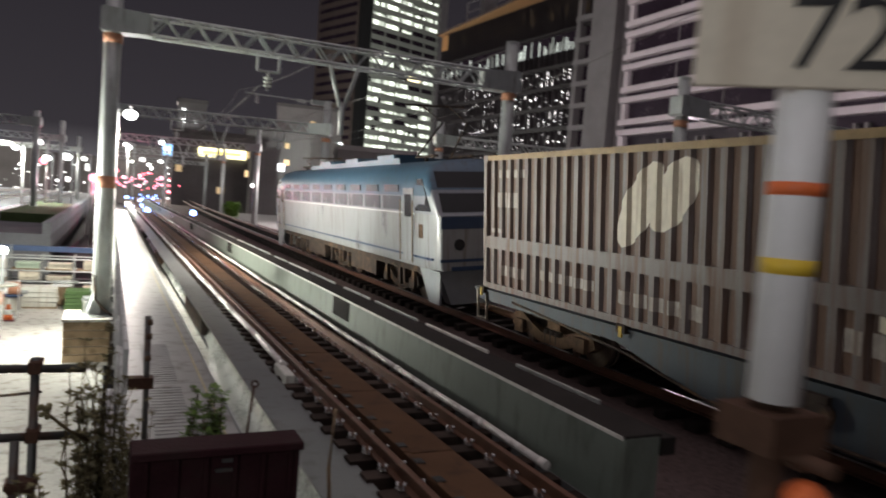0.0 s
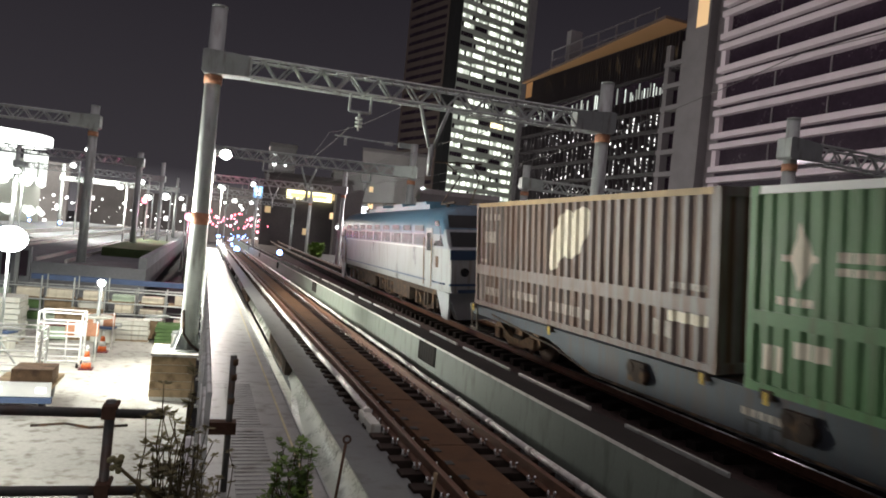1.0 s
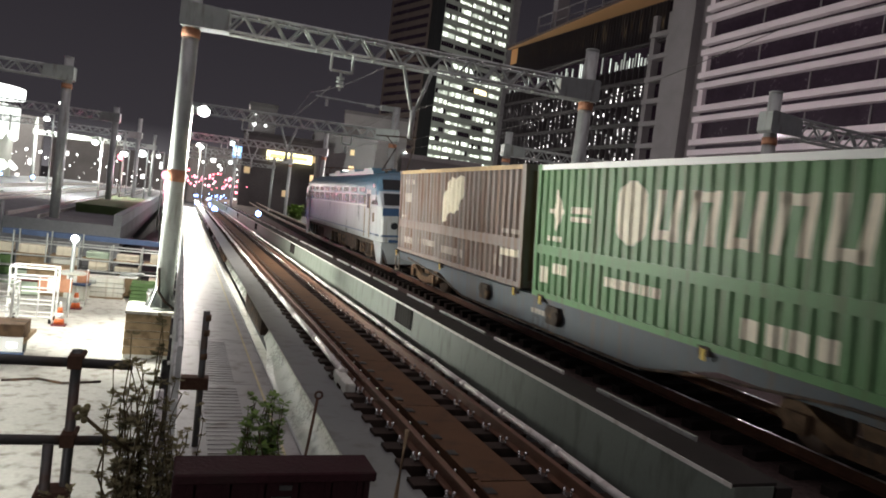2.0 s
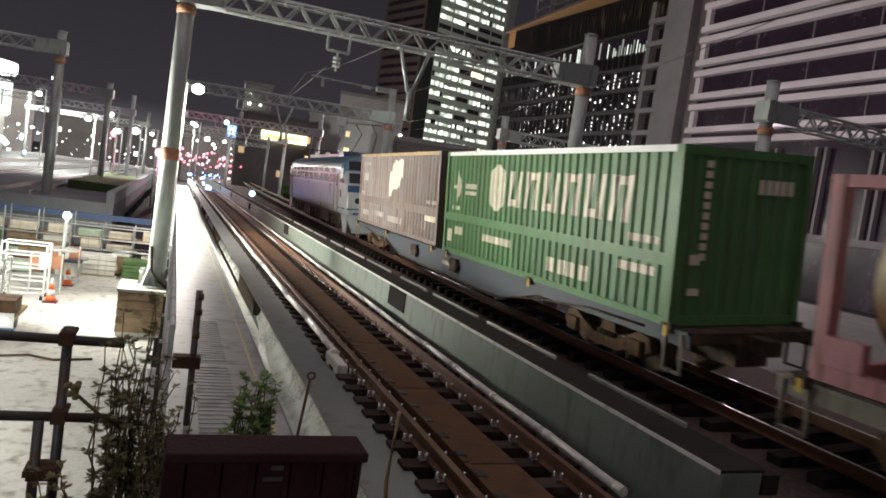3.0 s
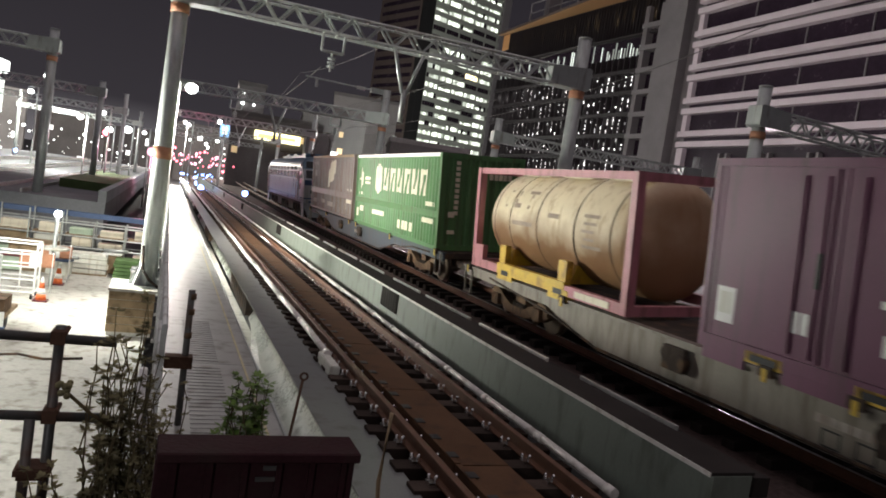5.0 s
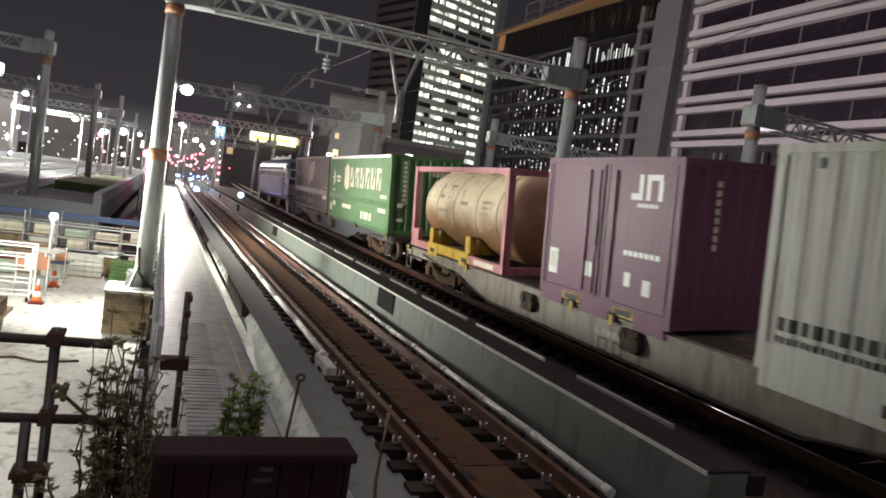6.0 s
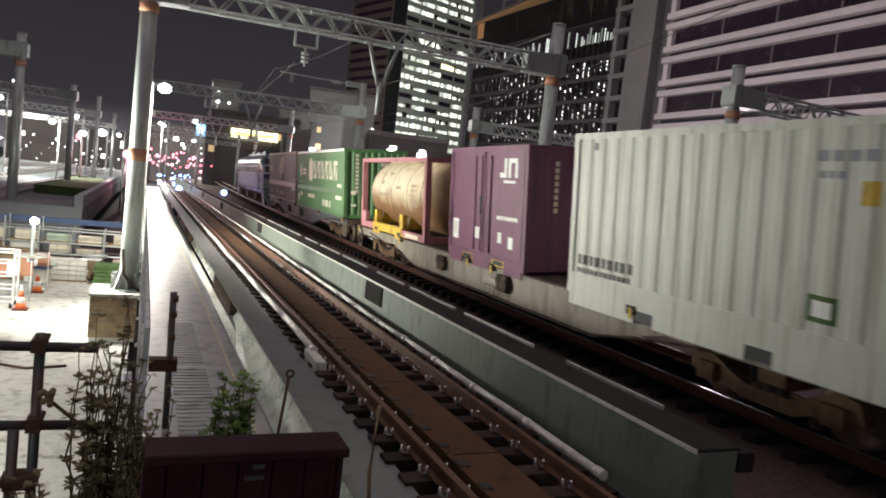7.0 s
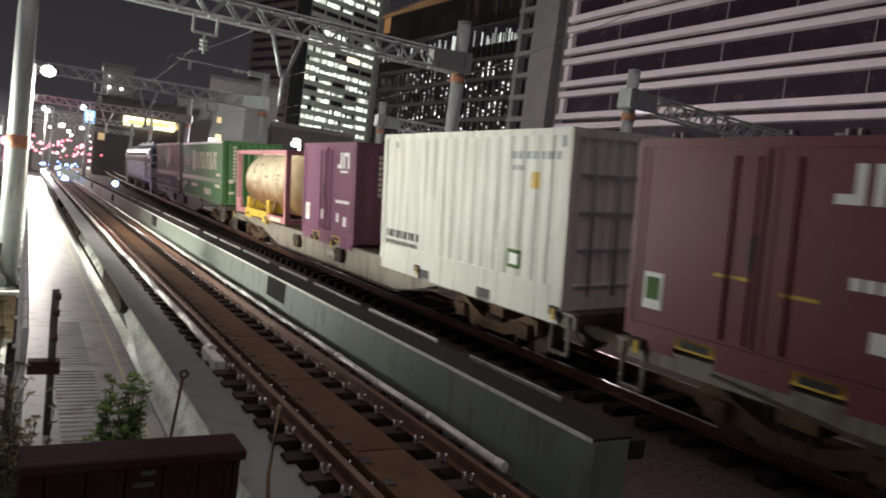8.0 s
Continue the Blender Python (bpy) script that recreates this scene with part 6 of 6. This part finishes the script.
for k, (x, y) in enumerate(((-4.6, 26.6), (-1.5, 27.6), (-0.5, 25.6), (-5.6, 24.2), (-7.6, 21.2), (-3.0, 26.3))):
    gs2 = random.Random(40 + k)
    root = thing("tool_crate", pose(x, y, -2.2, 0, 0, gs2.uniform(-25, 25)), "pale crate with bundled tools in the yard", "crate", "yard crates")
    w, d, h = gs2.uniform(0.5, 0.9), gs2.uniform(0.4, 0.7), gs2.uniform(0.4, 0.75)
    body_c = bx(fresh(), -w / 2, w / 2, -d / 2, d / 2, 0.05, h)
    bmesh.ops.bevel(body_c, geom=body_c.edges[:], offset=0.02, segments=2, affect="EDGES")
    part("body", body_c, gs2.choice((white_box, pale_green, wood_m, cream_paint)), root)
    part("lid", bx(fresh(), -w / 2 - 0.02, w / 2 + 0.02, -d / 2 - 0.02, d / 2 + 0.02, h, h + 0.05), gs2.choice((red_paint, blue_pipe, white_paint)), root)
    part("wrapped_load", cyl(fresh(), (-w / 2, 0, h + 0.12), (w / 2 + 0.2, 0.1, h + 0.14), 0.07, 8), galv, root)


def cone(x, y):
    root = thing("traffic_cone", pose(x, y, -2.2), "red and white traffic cone", "traffic cone", "traffic cones")
    part("base", bx(fresh(), -0.18, 0.18, -0.18, 0.18, 0, 0.04), red_paint, root)
    for i in range(4):
        r0, r1 = 0.14 - i * 0.03, 0.11 - i * 0.03
        part("ring", cyl(fresh(), (0, 0, 0.04 + i * 0.16), (0, 0, 0.20 + i * 0.16), r0, 14, r1), white_paint if i % 2 else orange_tape, root)


for x, y in ((-2.85, 21.8), (-2.8, 24.6)):
    cone(x, y)
for x, y in ((-3.2, 23.0), (-3.0, 25.2)):
    root = thing("barrier_board", pose(x, y, -2.2), "orange and white barrier board on posts", "barrier", "barriers")
    part("board", bx(fresh(), -0.45, 0.45, -0.02, 0.02, 0.75, 1.15), faded_tape, root)
    part("stripe", bx(fresh(), -0.2, 0.1, -0.026, -0.021, 0.75, 1.15), white_paint, root)
    for sx in (-0.4, 0.4):
        part("post", cyl(fresh(), (sx, 0, 0), (sx, 0, 1.2), 0.025, 8), white_paint, root)
bl_ = thing("balloon_light", pose(-4.75, 20.6, -2.2), "glaring white balloon floodlight on a tripod", "floodlight")
h_ = part("balloon", ball(fresh(), (0, 0, 3.55), 0.42, 16, 0.8), glow("balloon_glow", (0.96, 1.0, 0.97), 14), bl_)
h_.visible_shadow = False
part("post", cyl(fresh(), (0, 0, 0.3), (0, 0, 3.2), 0.035, 8), galv, bl_)
for k in range(3):
    a = k * 2.1
    part("leg", cyl(fresh(), (0, 0, 0.9), (0.6 * math.cos(a), 0.6 * math.sin(a), 0), 0.025, 6), galv, bl_)
po = thing("lamp_post", pose(-2.95, 24.2, -2.2), "white lamp post with a bright globe in the yard", "lamp post")
part("post", cyl(fresh(), (0, 0, 0), (0, 0, 2.15), 0.06, 10), galv, po)
part("tray", cyl(fresh(), (0, 0, 1.15), (0, 0, 1.22), 0.42, 20), white_box, po, "pale round tray on the post")
part("globe", ball(fresh(), (0, 0, 2.25), 0.11, 12), lamp_white, po)
# Stand and head of the unseen fill lamp over the near yard.
fm = thing("floodlight", pose(-6.3, 10.5, -2.2), "added fill floodlight on a short tripod, out of view in the yard", "floodlight")
part("post", cyl(fresh(), (0, 0, 0.2), (0, 0, 1.55), 0.035, 8), galv, fm)
for k in range(3):
    part("leg", cyl(fresh(), (0, 0, 0.7), (0.5 * math.cos(k * 2.1), 0.5 * math.sin(k * 2.1), 0), 0.022, 6), galv, fm)
q_ = part("lamp_head", ball(fresh(), (0, 0, 1.85), 0.3, 14, 0.8), lamp_white, fm)
q_.visible_shadow = False

tr = thing("work_trolley", pose(-3.5, 17.2, -2.2), "low work trolley with white end panel and brown load", "trolley")
part("bed", bx(fresh(), -0.6, 0.6, 0, 1.5, 0.45, 0.52), wood_m, tr)
part("end_panel", bx(fresh(), -0.6, 0.6, -0.04, 0.0, 0.3, 0.62), white_paint, tr)
part("load", bx(fresh(), -0.25, 0.55, 0.2, 1.0, 0.52, 0.85), bogie_m, tr, "brown load")
part("bumper", bx(fresh(), -0.62, 0.62, -0.07, 0.1, 0.16, 0.29), blue_pipe, tr)
for sx in (-0.45, 0.4):
    part("lamp", bx(fresh(), sx - 0.09, sx + 0.09, -0.06, -0.041, 0.4, 0.5), lamp_far, tr)
    for y in (0.25, 1.2):
        part("wheel", cyl(fresh(), (sx - 0.05, y, 0.16), (sx + 0.05, y, 0.16), 0.16, 14), black_paint, tr)
bm = tube(fresh(), [(-3.0, 15.9, -2.18), (-2.4, 16.1, -2.18), (-1.9, 15.8, -2.18), (-1.2, 16.0, -2.18)], 0.03, 6)
solid("hose", bm, dark_frame, "dark hose lying on the yard", "hose")

# ---- foreground: pipe railing, posts, weeds, steel plate, marker post ----
rl = thing("pipe_railing", pose(0, 3.75, 0), "dark scaffold pipe railing with rusty clamps", "railing")
part("top_pipe", cyl(fresh(), (-2.6, 0.0, 1.30), (-0.135, 0, 1.262), 0.0245, 12), pipe_dark, rl)
part("lower_pipe", cyl(fresh(), (-2.6, 0.0, 0.905), (-0.17, 0, 0.875), 0.0245, 12), pipe_dark, rl)
for x in (-0.395, -2.2):
    part("upright", cyl(fresh(), (x, 0.05, -0.4), (x, 0.05, 1.32), 0.0245, 12), pipe_dark, rl)
    for z in (1.272, 0.88):
        bm = fresh()
        bx(bm, x - 0.032, x + 0.032, -0.03, 0.08, z - 0.032, z + 0.032)
        cyl(bm, (x + 0.03, -0.04, z + 0.03), (x + 0.03, 0.09, z + 0.03), 0.012, 6)
        part("clamp", bm, clamp_m, rl)
part("upright", cyl(fresh(), (-0.475, -0.02, -0.4), (-0.475, -0.02, 0.87), 0.0245, 12), pipe_dark, rl)
bm = fresh()
bx(bm, -0.52, -0.36, -0.05, 0.09, 0.59, 0.62)
bx(bm, -0.505, -0.375, -0.045, 0.085, 0.57, 0.63)
part("clamp", bm, clamp_m, rl)

bm = fresh()
bx(bm, 0.09, 0.94, 2.98, 3.10, 0.25, 1.03)
bx(bm, 0.09, 0.94, 2.9, 3.12, 0.99, 1.035)
bmesh.ops.bevel(bm, geom=bm.edges[:], offset=0.006, segments=1, affect="EDGES")
pl = solid("steel_barrier", bm, rust_steel, "dark red rusty steel barrier plate", "barrier")
bm = fresh()
bx(bm, 0.5, 0.6, 2.972, 2.9795, 0.88, 0.90)
bx(bm, 0.53, 0.6, 2.972, 2.9795, 0.93, 0.95)
bx(bm, 0.585, 0.6, 2.972, 2.9795, 0.84, 0.95)
part("paint_mark", bm, pipe_dark, pl, "faint paint mark")
for i in range(6):
    part("rib", bx(fresh(), 0.15 + i * 0.145, 0.175 + i * 0.145, 2.965, 2.979, 0.27, 0.985), rust_steel, pl)
bm = fresh()
bx(bm, -1.6, -0.92, 2.6, 2.75, 0.3, 0.98)
solid("steel_barrier", bm, rust_steel, "dark rusty steel plate beside the railing", "barrier")

ps = thing("striped_post", pose(0.31, 6.1, 0), "thin dark post with taped bands", "post")
part("post", cyl(fresh(), (0.01, 0, 0.0), (-0.01, 0, 1.16), 0.028, 10), pipe_dark, ps)
for z in (0.55, 0.75, 0.95, 1.08):
    part("band", cyl(fresh(), (0, 0, z), (0, 0, z + 0.05), 0.031, 10), bogie_m, ps)
bm = fresh()
bx(bm, -0.16, 0.06, -0.06, 0.06, 0.5, 0.60)
part("clamp", bm, clamp_m, ps)
st = thing("hooked_rod", pose(0.86, 4.05, 0), "thin bent steel rod with a hooked eye", "rod")
bm = tube(fresh(), [(-0.06, 0.0, 0.0), (-0.02, 0, 0.6), (0.02, 0, 1.03)], 0.009, 6)
for k in range(8):
    a, b = k * math.pi / 4, (k + 1) * math.pi / 4
    cyl(bm, (0.025 + 0.022 * math.sin(a), 0, 1.05 - 0.022 * math.cos(a)), (0.025 + 0.022 * math.sin(b), 0, 1.05 - 0.022 * math.cos(b)), 0.007, 6)
part("rod", bm, clamp_m, st)
bm = tube(fresh(), [(1.50, 4.0, -0.36), (1.43, 4.0, 0.42), (1.45, 4.0, 0.86)], 0.014, 6)
solid("stake", bm, wood_m, "thin pale wooden stake in the dark", "stake")
bm = tube(fresh(), [(0.02, 4.6, -0.3), (0.0, 4.6, 0.9)], 0.025, 8)
solid("fence_post", bm, white_paint, "short white painted post", "post")


def weed(x, y, z, h, n, material, label, seed, lean=0.1, leafy=0.05):
    g = random.Random(seed)
    root = thing("weed", pose(x, y, z), label, "weed", "weeds")
    stems, leaves = fresh(), fresh()
    for _ in range(n):
        p = Vector((g.uniform(-0.1, 0.1), g.uniform(-0.1, 0.1), 0))
        d = Vector((g.uniform(-lean, lean), g.uniform(-lean, lean), 1)).normalized()
        hh = h * g.uniform(0.55, 1.0)
        last = p
        for i in range(1, 10):
            q = p + d * (hh * i / 9) + Vector((0.03 * g.uniform(-1, 1), 0.03 * g.uniform(-1, 1), 0))
            cyl(stems, last, q, 0.006 * (1.3 - i / 10), 5)
            for _ in range(15):
                a, s = g.uniform(0, 6.28), leafy * g.uniform(0.5, 1.2)
                o = Vector((math.cos(a), math.sin(a), g.uniform(-0.2, 0.7))).normalized()
                t = o.cross(Vector((0, 0, 1))).normalized() * s * 0.3
                b = q + o * s * 0.15
                v = [leaves.verts.new(c) for c in (b, b + o * s * 0.5 + t, b + o * s, b + o * s * 0.5 - t)]
                leaves.faces.new(v)
            last = q
    part("stem", stems, stem_m, root)
    tagged(part("leaf", leaves, material, root), kind="stuff")


weed(0.60, 4.2, 0.0, 1.05, 34, leaf_m, "leafy green weed at the bridge end", 2, 0.05, 0.045)
weed(0.46, 4.15, 0.0, 0.66, 20, leaf_m, "leafy green weed at the bridge end", 3, 0.07, 0.04)
weed(-0.09, 3.6, 0.1, 1.3, 16, dry_leaf, "tall dry weed beside the fence", 4, 0.10, 0.036)
weed(-0.07, 3.62, 0.1, 1.55, 6, dry_leaf, "tall feathery dry weed over the fence", 21, 0.03, 0.034)
weed(-0.14, 3.66, 0.1, 1.42, 9, dry_leaf, "tall feathery dry weed over the fence", 22, 0.06, 0.04)
weed(0.02, 3.7, 0.1, 1.05, 16, dry_leaf, "tall dry weed beside the fence", 5, 0.10, 0.03)
weed(-0.25, 3.4, 0.2, 0.6, 9, dry_leaf, "ragged dry weed on the soil", 6, 0.25, 0.03)
weed(0.16, 4.3, 0.0, 0.95, 9, dry_leaf, "ragged dry weed beside the walkway", 7, 0.14, 0.032)
weed(-0.45, 3.3, 0.3, 0.34, 9, dry_leaf, "low dry weed on the soil", 8, 0.5, 0.05)
weed(-0.9, 3.2, 0.3, 0.32, 6, dry_leaf, "low dry weed on the soil", 9, 0.5, 0.05)
bm = tube(fresh(), [(-0.1, 3.55, 0.9), (-0.2, 3.5, 0.98), (-0.31, 3.45, 1.1)], 0.009, 6)
tw = solid("seed_head", bm, stem_m, "dry bent weed stalk with a seed head", "weed")
bm = fresh()
for k in range(14):
    ball(bm, (-0.31 - 0.012 * rnd.uniform(-1, 3), 3.45 + 0.02 * rnd.uniform(-1, 1), 1.1 + 0.012 * rnd.uniform(-2, 4)), 0.016, 6)
part("seeds", bm, dry_leaf, tw)
weed(10.6, 70, -0.2, 1.6, 14, leaf_m, "bush beside the far track", 12, 0.5, 0.6)

# marker post with a number plate
mk = thing("marker_post", pose(0.74, -0.07, 0), "white marker post with orange and yellow bands and a number plate", "marker post")
part("lower_post", cyl(fresh(), (0, 0, 0.2), (0, 0, 2.10), 0.022, 10), clamp_m, mk, "rusty support pipe")
part("tube", cyl(fresh(), (0, 0, 2.12), (0, 0, 2.66), 0.033, 24), white_paint, mk, "white tube")
part("orange_band", cyl(fresh(), (0, 0, 2.385), (0, 0, 2.402), 0.0338, 24), orange_tape, mk)
part("yellow_band", cyl(fresh(), (0, 0, 2.285), (0, 0, 2.305), 0.0338, 24), yellow_tape, mk)
bm = fresh()
bx(bm, -0.05, 0.04, -0.045, 0.045, 2.06, 2.11)
bx(bm, 0.03, 0.075, -0.03, 0.03, 2.03, 2.10)
cyl(bm, (0.02, -0.08, 2.05), (0.02, 0.07, 2.05), 0.011, 8)
part("clamp", bm, clamp_m, mk, "rusty pipe clamp")
part("knob", ball(fresh(), (0.015, -0.05, 2.0), 0.03, 12), orange_tape, mk)
bm = fresh()
bx(bm, -0.14, 0.17, -0.004, 0.004, 2.515, 2.76)
bmesh.ops.bevel(bm, geom=bm.edges[:], offset=0.002, segments=1, affect="EDGES")
plate = new("number_plate", mesh_of("number_plate", bm, cream_paint))
plate.parent = mk
plate.matrix_basis = pose(0, 0, 0, 0, 0, -40) @ pose(0, -0.036, 0)
txt = bpy.data.curves.new("number", "FONT")
txt.body, txt.size, txt.extrude, txt.align_x = "72", 0.128, 0.0008, "CENTER"
txt.materials.append(black_paint)
num = new("number", txt)
num.parent = plate
num.matrix_basis = pose(0.028, -0.0055, 2.538, 90, 0, 0)


# ---- the train's run ----
RUN = [(0.0, -0.69), (0.5, 2.04), (1.0, 4.74), (1.5, 7.37), (2.0, 10.03), (3.5, 17.33), (4.0, 19.77), (4.5, 22.03), (6.0, 28.5), (6.5, 30.38), (7.0, 32.36), (7.5, 34.2), (8.0, 36.1)]


def on_rails(y, z):
    yaw = -math.degrees(math.atan(0.00042 * y))
    return pose(curve_x(y), y, curve_z(y), 0, -CANT, yaw) @ pose(0, 0, z)


def motions():
    for root, s, z in TRAIN:
        walk(root, [(t, on_rails(s + d, z)) for t, d in RUN])


motions()
